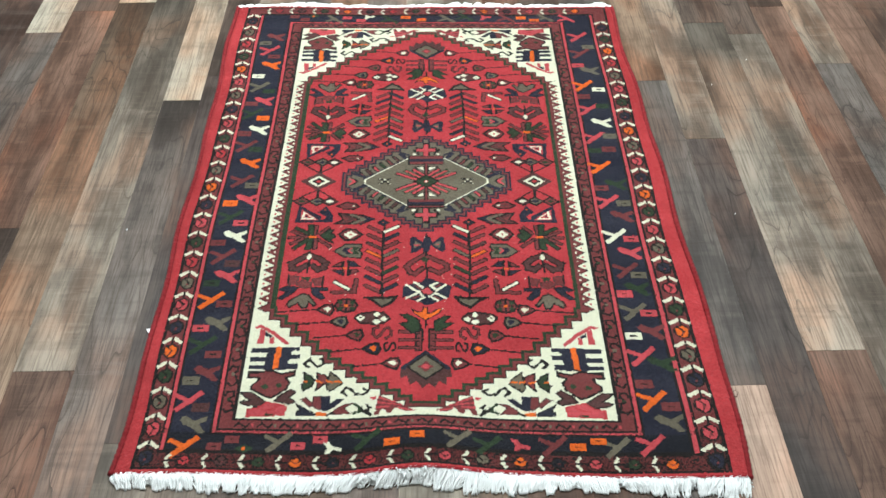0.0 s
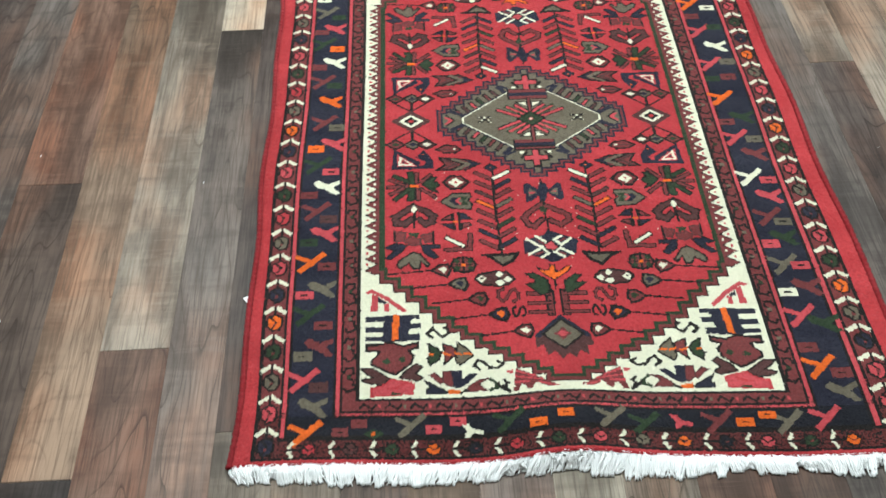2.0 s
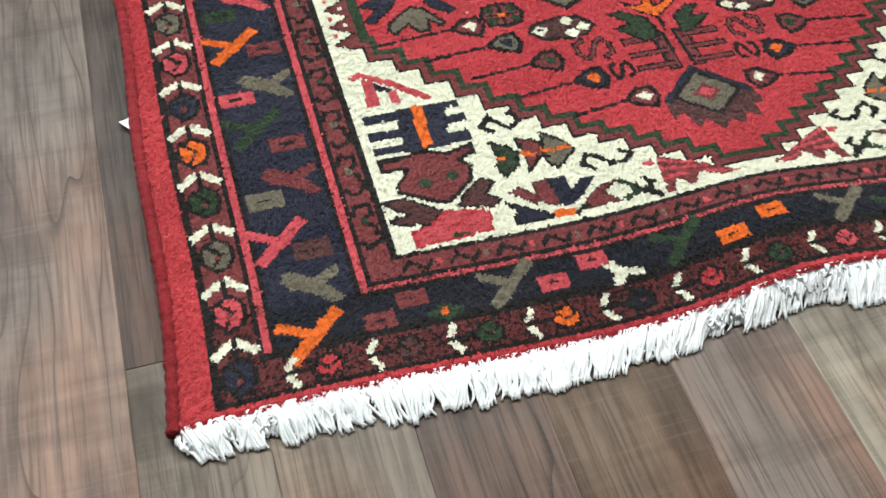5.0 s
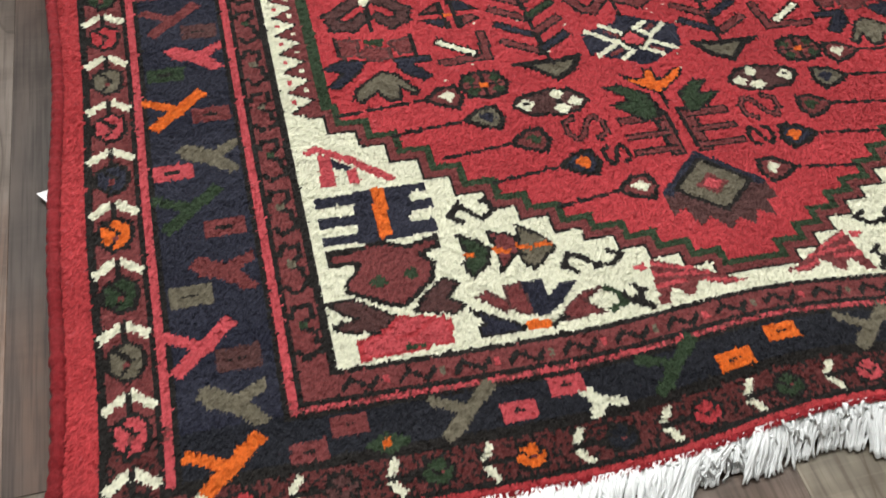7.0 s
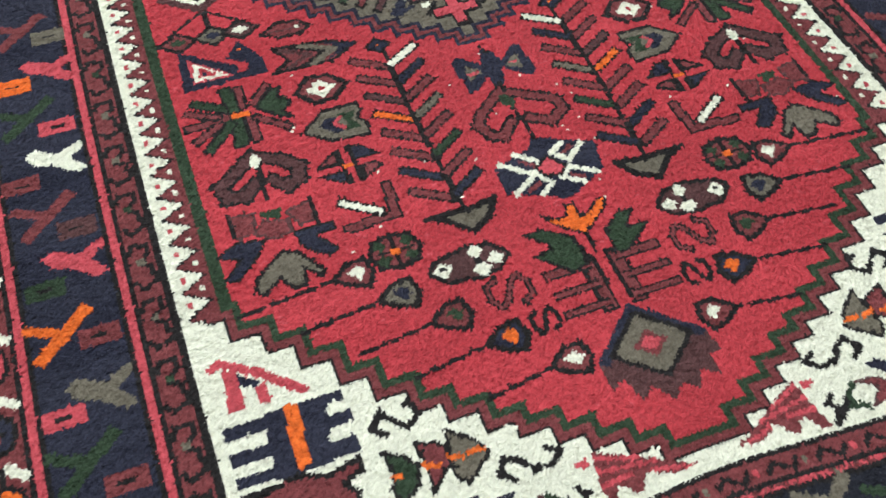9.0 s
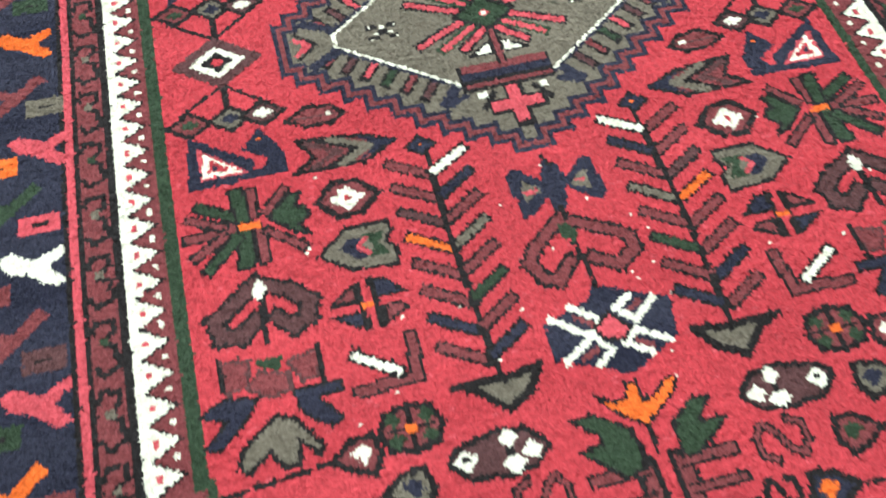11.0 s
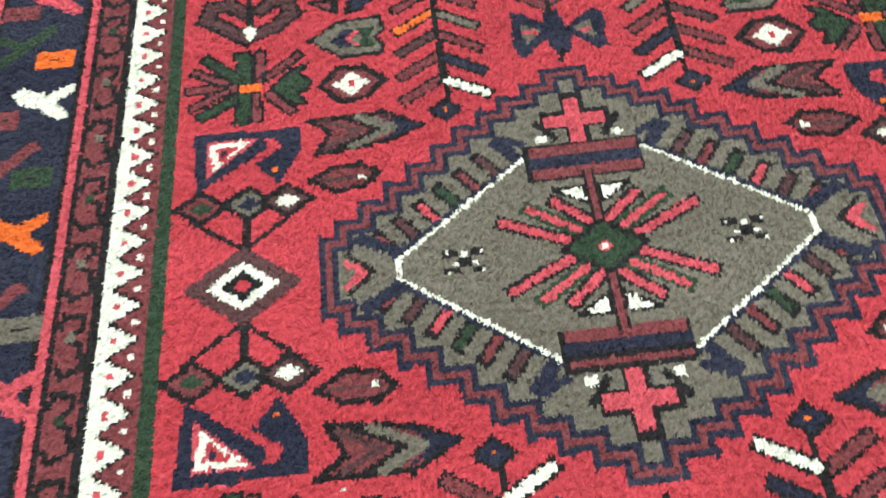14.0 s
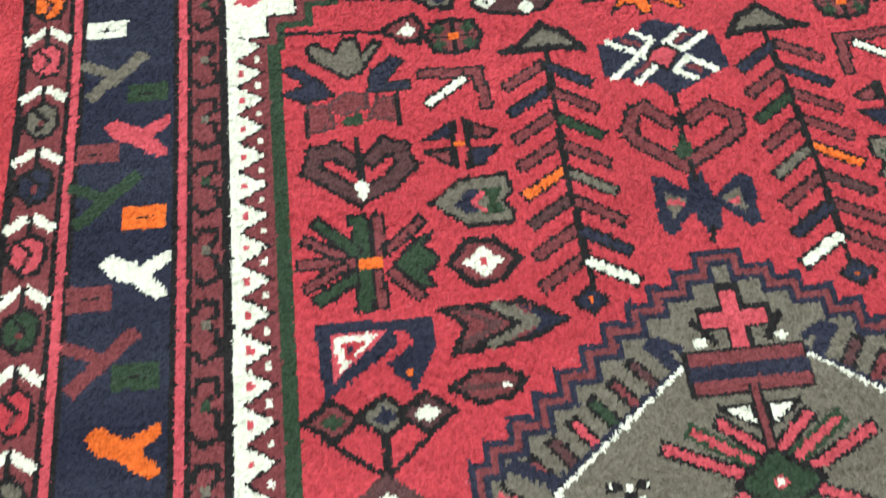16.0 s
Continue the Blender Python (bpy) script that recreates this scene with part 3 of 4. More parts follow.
def key_diamond(p):
    """A grey diamond under a navy roof, with a fringe of brown flames."""
    p.poly(BROWN, (-4.4, 49.4), (-4.3, 51.8), (-3.3, 51.2), (-2.7, 53.2), (-1.6, 52.4), (-0.6, 54.0), (0.6, 52.9), (1.6, 53.9), (2.4, 52.3), (3.5, 53.2), (3.6, 51.3), (4.6, 51.4), (4.4, 49.4), (0, 46.0))
    p.poly(NAVY, (-4.5, 49.4), (0, 45.3), (4.5, 49.4), (3.8, 49.9), (0, 46.6), (-3.8, 49.9))
    p.edged(GREY, BLACK, (-3.3, 49.2), (0, 46.3), (3.3, 49.2), (0, 52.0), width=0.4)
    p.edged(PINK, MAROON, (-1.1, 49.1), (0, 48.2), (1.1, 49.1), (0, 50.0), width=0.35)


def s_mark(p, a, b, w, h, colour=BLACK, heart=None):
    half = ((0.5, -0.95), (0.95, -0.6), (1.0, 0.35), (0.65, 0.95), (0.25, 0.6))
    pts = [(a + u * w, b + v * h) for u, v in half + tuple((-u, -v) for u, v in half[::-1])]
    p.line(colour, 0.44 if heart is None else 0.62, *pts)
    if heart is not None:
        p.line(heart, 0.25, *pts)


for p in QUARTERS:
    tree(p)
    fan_leaf(p)
    side_scroll(p)
    star_plant(p)
    white_eye(p.near(15.2, 16.1))
    shield(p)
    white_hook(p)
    rosette(p.near(14.8, 34.9))
    tri_bird(p)
    chevron_leaf(p)
    cone(p)
    small_diamonds(p)
    drop(p.near(18.4, 35.8), MAROON, IVORY, 9.2)
    drop(p.near(15.7, 38.7), GREY, NAVY, 8.0)
    drop(p.near(12.7, 41.8), MAROON, GREEN, 7.6)
    drop(p.near(9.5, 44.9), NAVY, ORANGE, 7.5)
    drop(p.near(5.9, 48.2), MAROON, IVORY, 7.0)
    pair_of_eyes(p.near(9.8, 37.8))
    s_mark(p, 7.9, 41.3, 1.6, 1.3, BLACK, MAROON)
    s_mark(p, 6.4, 44.6, 1.0, 1.0, BLACK)
for sy in (-1, 1):
    p = Pen(1, sy)
    key_diamond(p)
    lily(p)
    snowflake(p)
    centre_scroll(p)
    bow(p)
for sx in (-1, 1):
    p = Pen(sx, 1)
    p.edged(IVORY, BROWN, (26.0, 0), (22.9, 2.4), (19.8, 0), (22.9, -2.4), width=0.9)
    p.edged(RED, BLACK, (23.9, 0), (22.9, 0.8), (21.9, 0), (22.9, -0.8), width=0.5)

# ---- the medallion ----
MED_A, MED_B = (0.0, 2.6, 5.0, 7.6, 10.3, 13.0, 16.2, 18.0), (15.8, 14.0, 12.7, 11.0, 8.8, 6.7, 4.2, 3.0)
med_edge = np.interp(np.floor(AA / 1.7) * 1.7 + 0.85, MED_A, MED_B) + 0.1 * (AA % 1.7 - 0.85)
medallion = (BB < med_edge) & (AA < 18.0)
for knots, colour in ((0, NAVY), (2, MAROON), (4, NAVY), (6, GREY)):
    art[~grown(~medallion, knots)] = colour
for p in QUARTERS:
    for k, colour in enumerate((NAVY, BROWN, MAROON, GREEN, PINK, BROWN, MAROON)):
        a = 4.6 + k * 1.42
        b = np.interp(a, (3.7, 13.1), (7.9, 0.7)) + 0.5
        p.line(BLACK if colour != NAVY else NAVY, 0.95, (a, b), (a + 1.0, b + 1.3)).line(colour, 0.5, (a, b), (a + 0.9, b + 1.2))
    p.line(NAVY, 0.9, (13.2, 1.4), (15.2, 2.5)).line(PINK, 0.5, (15.2, 0), (16.3, 0.9)).line(BLACK, 0.35, (14.6, 0), (16.2, 1.5))
    p.line(NAVY, 0.35, (3.4, 8.1), (13.2, 1.0)).line(IVORY, 0.27, (3.8, 7.6), (13.0, 0.7)).line(IVORY, 0.5, (13.0, 0.6), (13.0, 0))
    for k, (a0, b0, a1, b1) in enumerate(((0.5, 1.9, 2.6, 3.7), (1.3, 1.3, 4.3, 3.3), (2.1, 0.6, 6.1, 2.5))):
        p.line(GREEN if k == 1 else BLACK, 1.0, (a0, b0), (a1, b1))
    for a0, b0, a1, b1 in ((0.5, 1.9, 2.6, 3.7), (1.3, 1.3, 4.3, 3.3), (2.1, 0.6, 6.1, 2.5)):
        p.line(PINK, 0.55, (a0, b0), (a1, b1))
    p.edged(IVORY, BLACK, (0.55, 3.4), (0.55, 4.7), (2.5, 4.6), width=0.25)
    p.line(NAVY, 0.6, (4.0, 8.7), (5.6, 9.4)).line(BLACK, 0.5, (1.7, 8.9), (2.7, 10.2))
    p.rect(IVORY, 2.2, 2.9, 8.6, 9.2)
for sy in (-1, 1):
    p = Pen(1, sy)
    for colour, b0, b1, a in ((BLACK, 5.5, 8.4, 3.9), (MAROON, 5.7, 6.3, 3.6), (NAVY, 6.4, 7.3, 3.8), (MAROON, 7.5, 8.1, 3.6)):
        p.rect(colour, -a, a, b0, b1)
    p.line(BLACK, 0.9, (0, 1.4), (0, 5.5)).line(MAROON, 0.5, (0, 1.4), (0, 5.7))
    p.line(BLACK, 1.5, (-1.7, 10.4), (1.7, 10.4)).line(BLACK, 1.5, (0, 8.9), (0, 12.0))
    p.line(PINK, 1.0, (-1.6, 10.4), (1.6, 10.4)).line(PINK, 1.0, (0, 8.9), (0, 11.7))
p = Pen()
p.edged(GREEN, BLACK, (-2.7, 0), (0, 1.9), (2.7, 0), (0, -1.9), width=0.3).diamond(PINK, 0, 0, 0.6, 0.5).rect(IVORY, -0.15, 0.15, -0.15, 0.15)
for s in (-1, 1):
    for i in (-1, 0, 1):
        for j in (-1, 0, 1):
            p.rect(BLACK if (i + j) % 2 == 0 else GREY, s * 8.8 + i * 0.85 - 0.45, s * 8.8 + i * 0.85 + 0.45, j * 0.6 - 0.3, j * 0.6 + 0.3)
    for a, b in ((-1.1, 0.7), (0.0, 0.6), (1.1, 0.7), (-0.6, -0.1), (0.6, -0.1), (-1.1, -0.7), (1.1, -0.7)):
        p.rect(IVORY, s * 8.8 + a - 0.18, s * 8.8 + a + 0.18, b - 0.18, b + 0.18)

# ---- the ivory corners ----
def spandrel(p):
    """A pink hooked figure, a navy comb with an orange spine, flowers, stars, hooks and a striped wedge."""
    p.poly(PINK, (31.2, 40.1), (29.9, 39.6), (27.3, 41.3), (24.3, 43.9), (24.8, 44.4), (25.5, 43.9), (27.5, 42.1), (28.9, 41.1), (29.9, 40.4), (30.8, 40.6))
    p.poly(PINK, (29.9, 40.5), (28.9, 41.1), (29.0, 44.1), (30.2, 44.0))
    p.poly(PINK, (27.9, 42.6), (27.2, 42.4), (27.2, 44.0), (28.0, 44.1))
    p.poly(NAVY, (28.9, 41.3), (27.6, 42.2), (27.8, 42.6), (28.9, 42.3))
    p.poly(NAVY, (28.0, 44.9), (23.5, 44.9), (24.5, 49.9), (28.4, 49.8))
    p.poly(NAVY, (31.0, 45.0), (27.8, 44.9), (28.1, 46.0), (31.1, 46.1))
    p.poly(NAVY, (31.0, 46.9), (28.1, 47.0), (28.1, 48.0), (31.1, 48.0))
    p.poly(NAVY, (31.0, 48.7), (27.9, 48.7), (28.1, 49.6), (31.0, 49.7))
    p.poly(NAVY, (23.9, 44.8), (22.3, 44.7), (22.3, 45.5), (23.9, 45.6))
    p.poly(NAVY, (23.9, 46.4), (22.1, 46.5), (22.2, 47.4), (24.1, 47.4))
    p.poly(NAVY, (24.5, 48.4), (22.3, 48.4), (22.4, 49.5), (24.6, 49.5))
    p.poly(ORANGE, (26.6, 44.6), (25.5, 44.8), (25.9, 49.4), (26.9, 49.6))
    p.edged(MAROON, BLACK, (30.7, 50.3), (29.2, 50.3), (26.9, 49.9), (25.1, 50.6), (22.8, 50.1), (22.9, 50.9), (24.3, 51.4), (23.5, 52.4), (23.9, 53.7), (26.2, 55.6), (27.2, 55.4), (29.9, 53.9), (30.0, 53.1), (29.1, 52.2), (28.8, 51.5), (30.7, 51.3), width=0.4)
    p.poly(GREEN, (28.4, 53.2), (27.5, 52.7), (27.0, 53.5), (27.9, 53.9))
    p.poly(GREEN, (25.9, 52.9), (25.0, 52.4), (24.6, 53.2), (25.4, 53.6))
    p.edged(BROWN, BLACK, (31.6, 54.6), (29.8, 54.5), (27.0, 56.5), (28.4, 57.5), (30.9, 57.1), (31.5, 56.6), (29.8, 56.1), (30.9, 55.5), width=0.25)
    p.edged(BROWN, BLACK, (23.1, 53.8), (22.1, 54.5), (23.2, 55.5), (22.2, 56.3), (22.9, 56.9), (25.7, 56.3), (24.9, 55.1), width=0.25)
    p.edged(PINK, RED, (30.0, 57.9), (28.4, 57.7), (26.9, 56.5), (24.7, 56.9), (23.5, 57.4), (23.8, 59.1), (30.0, 59.4), width=0.25)
    p.line(RED, 0.3, (27.5, 58.1), (26.1, 58.0), (24.7, 57.0))
    p.poly(GREEN, (27.3, 58.8), (25.5, 58.8), (25.8, 59.3), (27.1, 59.3))
    p.edged(GREEN, BLACK, (21.2, 50.3), (19.9, 51.0), (19.2, 52.0), (19.6, 53.2), (21.0, 54.2), (21.4, 52.9), (20.9, 52.2), width=0.3)
    p.edged(MAROON, BLACK, (18.9, 50.3), (17.1, 51.1), (16.9, 52.3), (18.8, 54.1), (18.7, 52.3), width=0.25)
    p.edged(GREY, BLACK, (16.6, 50.1), (14.8, 51.7), (14.3, 52.7), (16.5, 54.3), (17.1, 53.4), (16.9, 51.9), width=0.3)
    p.line(ORANGE, 0.35, (21.1, 52.1), (20.5, 52.2))
    p.line(ORANGE, 0.35, (18.8, 52.1), (17.9, 52.4))
    p.line(ORANGE, 0.35, (17.0, 52.1), (16.2, 52.3))
    p.line(ORANGE, 0.35, (15.6, 52.2), (14.5, 52.3))
    p.line(BLACK, 0.48, (20.6, 49.1), (21.3, 48.4), (20.4, 47.5), (19.7, 48.3), (18.9, 49.1), (17.9, 48.4), (18.2, 47.3), (18.6, 47.4))
    p.line(BLACK, 0.48, (13.5, 55.1), (14.3, 54.5), (13.6, 53.4), (12.7, 54.0), (11.9, 54.9), (10.6, 55.0), (9.8, 54.3), (10.6, 53.8))
    p.edged(MAROON, BROWN, (21.2, 55.9), (20.4, 55.5), (18.6, 57.2), (19.4, 57.5), width=0.2)
    p.edged(MAROON, BROWN, (19.0, 55.3), (17.9, 55.2), (17.5, 57.5), (17.9, 58.0), (19.1, 57.2), width=0.2)
    p.poly(NAVY, (17.8, 55.2), (16.2, 55.3), (16.2, 57.0), (15.1, 55.7), (13.7, 55.8), (15.7, 57.7), (16.7, 58.3), (17.5, 58.1))
    p.edged(MAROON, BROWN, (13.7, 56.9), (12.4, 56.9), (13.7, 57.6), (12.6, 58.9), (15.9, 58.9), (15.2, 57.9), width=0.2)
    p.edged(NAVY, BLACK, (21.9, 56.8), (20.7, 57.5), (18.4, 58.8), (18.8, 59.1), (21.7, 59.1), (21.7, 58.4), (21.1, 58.1), width=0.2)
    p.poly(ORANGE, (18.4, 58.4), (16.5, 58.6), (16.6, 59.3), (18.5, 59.2))
    p.line(BLACK, 0.4, (16.5, 59.1), (15.5, 58.6))
    p.line(GREEN, 0.5, (11.9, 57.0), (11.3, 57.5), (11.0, 58.4), (12.0, 58.8))
    p.line(BLACK, 0.45, (10.0, 57.2), (9.3, 57.8), (9.9, 58.2), (9.2, 59.3), (10.4, 58.5), (10.8, 57.9))
    p.poly(MAROON, (8.0, 55.3), (6.1, 56.3), (1.6, 59.0), (3.7, 58.9), (5.0, 58.1), (6.0, 59.3), (6.5, 59.0), (6.7, 58.5), (7.3, 58.2), (7.9, 59.4), (8.6, 59.3))
    p.line(PINK, 0.3, (7.9, 55.8), (5.3, 56.9))
    p.line(PINK, 0.3, (8.1, 56.8), (4.2, 57.6))
    p.line(PINK, 0.3, (8.3, 57.8), (6.2, 57.8))
    p.line(PINK, 0.3, (4.7, 58.1), (2.2, 58.9))
    p.line(PINK, 0.5, (9.2, 55.8), (8.6, 55.9))


for p in QUARTERS:
    spandrel(p)

# ---- the borders ----
def y_bird(p, colour):
    """A bird with a forked tail."""
    p.poly(colour, (-2.9, -0.9), (-1.9, -1.7), (0.4, -0.5), (2.9, -1.8), (2.9, -0.7), (1.4, 0.4), (2.9, 2.2), (1.8, 2.6), (-0.5, 0.9), (-2.0, 0.4))


def small_box(p, colour):
    p.rect(colour, -1.5, 1.5, -0.85, 0.85).rect(BLACK, -0.6, 0.6, -0.15, 0.1)


def forked_bird(p, colour):
    """A slanting bird with one raised wing."""
    p.line(colour, 1.35, (2.8, -1.6), (-1.9, 2.7)).line(colour, 1.1, (-2.8, -1.0), (0.3, 0.4))


LEFT = ((39.8, 65.0, ORANGE), (38.9, 60.8, GREY), (40.6, 56.0, PINK), (38.3, 50.2, MAROON), (40.2, 43.9, GREEN), (38.2, 39.0, GREY), (40.3, 33.3, ORANGE), (38.2, 27.3, PINK), (39.8, 22.0, MAROON), (38.1, 16.5, IVORY),
        (40.0, 10.9, GREEN), (37.4, 5.6, PINK), (39.5, -0.3, MAROON), (38.5, -6.1, ORANGE), (40.3, -12.1, MAROON), (38.2, -17.8, IVORY), (40.6, -23.9, GREEN), (38.4, -28.8, PINK), (40.3, -34.5, GREY), (38.4, -43.5, ORANGE), (39.5, -50, PINK), (38.5, -56.0, MAROON))
LEFT_BOX = ((38.1, 57.7, BROWN), (40.7, 52.1, GREY), (37.7, 46.4, MAROON), (40.9, 40.4, PINK), (37.5, 34.6, MAROON), (40.7, 29.4, GREEN), (37.5, 24.3, BROWN), (41.0, 18.6, MAROON), (37.4, 13.0, PINK), (40.5, 7.1, ORANGE), (36.8, 1.5, GREY))
RIGHT_BOX = ((37.8, -10.5, GREEN), (41.0, -16.1, MAROON), (37.6, -21.9, ORANGE), (41.1, -27.4, MAROON), (37.7, -32.4, GREEN), (40.8, -38.6, IVORY), (37.8, -47, MAROON), (40.6, -53, GREY))
for n, (a, b, colour) in enumerate(LEFT):
    (y_bird if n % 2 else forked_bird)(Pen(1, -1, (-a, -b), size=0.82 if n % 2 else 0.74), colour)
for a, b, colour in LEFT_BOX + RIGHT_BOX:
    small_box(Pen(1, 1, (-a, -b)), colour)
RIGHT = ((40.1, -60.0, GREY), (38.1, -55.5, ORANGE), (41.0, -47.9, GREEN), (37.9, -46.2, PINK), (40.6, -40.7, MAROON), (38.2, -35.9, GREY), (39.8, -30.3, GREEN), (38.5, -25.4, MAROON), (40.0, -20.8, PINK),
         (37.7, -16.0, IVORY), (40.1, -10.3, MAROON), (37.5, -5.8, PINK), (40.0, -0.5, GREEN), (37.3, 5.2, ORANGE), (37.3, 15.3, PINK), (39.7, 20.6, IVORY), (37.3, 25.8, PINK), (37.2, 35.0, ORANGE), (39.6, 41.0, GREY), (38.2, 48.5, MAROON), (38.5, 56.0, PINK))
for a, b, colour in RIGHT:
    (forked_bird if a < 39 else y_bird)(Pen(1, -1, (a, b), size=0.74 if a < 39 else 0.82), colour)
for a, b, colour in ((41.0, -57.1, MAROON), (37.4, -52.5, MAROON), (37.3, -42.0, IVORY), (41.0, -36.6, PINK), (37.4, -31.9, PINK), (40.7, -27.0, GREY), (41.0, -17.2, PINK), (41.0, -6.7, GREY), (36.9, -2.0, MAROON), (40.2, 10.9, MAROON),
                     (37.0, 10.4, GREEN), (40.9, 15.5, GREY), (40.8, 26.5, GREEN), (37.0, 30.3, MAROON), (40.8, 33.0, IVORY), (37.2, 43.0, PINK), (40.7, 51.0, GREY)):
    small_box(Pen(1, 1, (a, b)), colour)
for sy in (-1, 1):
    for a, b, colour in ((-24.3, 63.9, GREY), (-9.8, 63.8, GREEN), (5.1, 64.1, GREY), (9.9, 64.9, GREEN), (20.7, 64.4, MAROON), (30.8, 64.6, GREY), (36.4, 64.1, PINK)):
        forked_bird(Pen(1, sy, (a, sy * b), size=0.68), colour)
    for a, b, colour in ((-15.3, 65.2, IVORY), (15.3, 64.8, PINK)):
        Pen(1, sy, (a, sy * b), size=0.8).poly(colour, (-1.8, -1.4), (-0.6, -1.3), (0.2, -0.2), (2.2, 0.3), (2.0, 1.1), (0.4, 0.7), (-0.4, 1.5), (-1.3, 1.4), (-0.9, 0.2))
    for a, b, colour in ((-31.8, 63.9, MAROON), (-34.6, 65.3, MAROON), (-20.8, 64.9, PINK), (-17.2, 63.7, PINK), (-5.5, 65.1, ORANGE), (-1.4, 63.9, ORANGE), (24.7, 64.9, ORANGE), (28.1, 63.8, ORANGE)):
        small_box(Pen(1, sy, (a, sy * b), size=0.82), colour)
    Pen(1, sy, (-29.6, sy * 65.6)).diamond(GREEN, 0, 0, 1.6, 0.8).rect(ORANGE, -0.3, 0.3, -0.3, 0.3)


def guard_unit(p, colour, length):
    """One rosette and one pair of ivory leaves of the outer guard; along is the first axis."""
    for s in (-1, 1):
        p.line(IVORY, 0.68, (-length * 0.5 + 0.15, 0.4 * s), (-length * 0.5 + 0.85, 1.4 * s))
    p.line(BLACK, 0.45, (-length * 0.5, 0), (-1.2, 0))
    p.edged(colour, BLACK, (-1.3, 0.2), (-0.7, 1.1), (0.6, 1.2), (1.5, 0.8), (1.8, -0.2), (0.8, -1.2), (-0.6, -1.1), width=0.35)
    p.line(BLACK, 0.3, (-0.6, -0.5), (0.2, 0.3), (1.2, -0.3)).rect(MAROON if colour != MAROON else PINK, 0.3, 0.8, -0.1, 0.3)


# colours of the guard's rosettes, from the near end to the far one
CYCLE = {-1: (NAVY, PINK, GREY, GREEN, ORANGE, NAVY, PINK, GREY, RED, GREEN, PINK, NAVY, ORANGE, GREY, RED, GREEN, PINK, NAVY, GREY, PINK, ORANGE, GREEN, RED, GREY, NAVY),
         1: (NAVY, PINK, PINK, NAVY, GREY, ORANGE, GREEN, PINK, NAVY, GREY, PINK, GREEN, ORANGE, NAVY, PINK, GREY, ORANGE, NAVY, GREEN, PINK, GREY, RED, ORANGE, GREEN, NAVY)}
for sx in (-1, 1):
    for k in range(25):
        guard_unit(Pen(1, -1, (sx * 45.4, -67.2 + k * (5.45 if sx < 0 else 5.3)), swap=True), CYCLE[sx][k], 5.3)
END = (RED, BROWN, GREEN, ORANGE, INK_SHADE, RED, GREEN, PINK, GREY, ORANGE, INK_SHADE, PINK, GREEN, ORANGE)
for sy in (-1, 1):
    for k in range(14):
        guard_unit(Pen(1, sy, (-39.2 + k * 6.02, sy * 68.0), size=0.72), END[k], 8.0)
for s in (-1, 1):
    for k in range(22):
        p = Pen(s, 1, (s * 33.45, -56.5 + k * 5.35))
        p.line(BLACK, 0.42, (0.7, 1.3), (0.6, 2.1), (-0.6, 2.0), (-0.7, 1.2), (-0.1, 0.7)).line(BLACK, 0.42, (0.1, 0.3), (-0.7, -0.1), (-0.8, -1.6), (0.3, -2.1), (0.7, -1.5))
        p.rect(GREY if k % 3 else GREEN, -0.35, 0.35, 0.2, 0.8)
    for k in range(17):
        p = Pen(1, s, (-30.5 + k * 3.8, s * 61.1))
        p.line(BLACK, 0.4, (-1.2, 0.3), (-0.6, -0.4), (0.6, 0.4), (1.2, -0.3)).rect(GREY if k % 2 else PINK, 1.5, 2.0, -0.2, 0.25)

# hand-tied wobble: motif edges move by a knot here and there
roll = rng.random(art.shape)
worn = art.copy()
worn[1:][roll[1:] < 0.035] = art[:-1][roll[1:] < 0.035]
worn[:, 1:][roll[:, 1:] > 0.97] = art[:, :-1][roll[:, 1:] > 0.97]
rub = np.exp(-((GB + 27.0) / 9.0) ** 2) * (0.35 + 0.65 * np.exp(-((GA - 3.0) / 14.0) ** 2))
fleck = field & (rng.random(art.shape) < 0.003 + 0.016 * rub)
fleck[:, 1:] |= fleck[:, :-1] & (rng.random(art.shape) < 0.6)[:, 1:]
worn[fleck & (worn == RED)] = PINK
worn[fleck & (worn == PINK) & (rng.random(art.shape) < 0.2 * rub)] = IVORY
art = worn

# which piece of the rug a knot belongs to
region = np.full(art.shape, 4, np.int8)
region[(AA < 43.4) & (BB < 66.3)] = 3
region[(AA < 35.5) & (BB < 62.7)] = 2
region[panel] = 1
spandrel = panel & ~hex_edge[1] & ~side
region[spandrel] = 10 + (GA[spandrel] > 0) + 2 * (GB[spandrel] > 0)
region[medallion] = 5


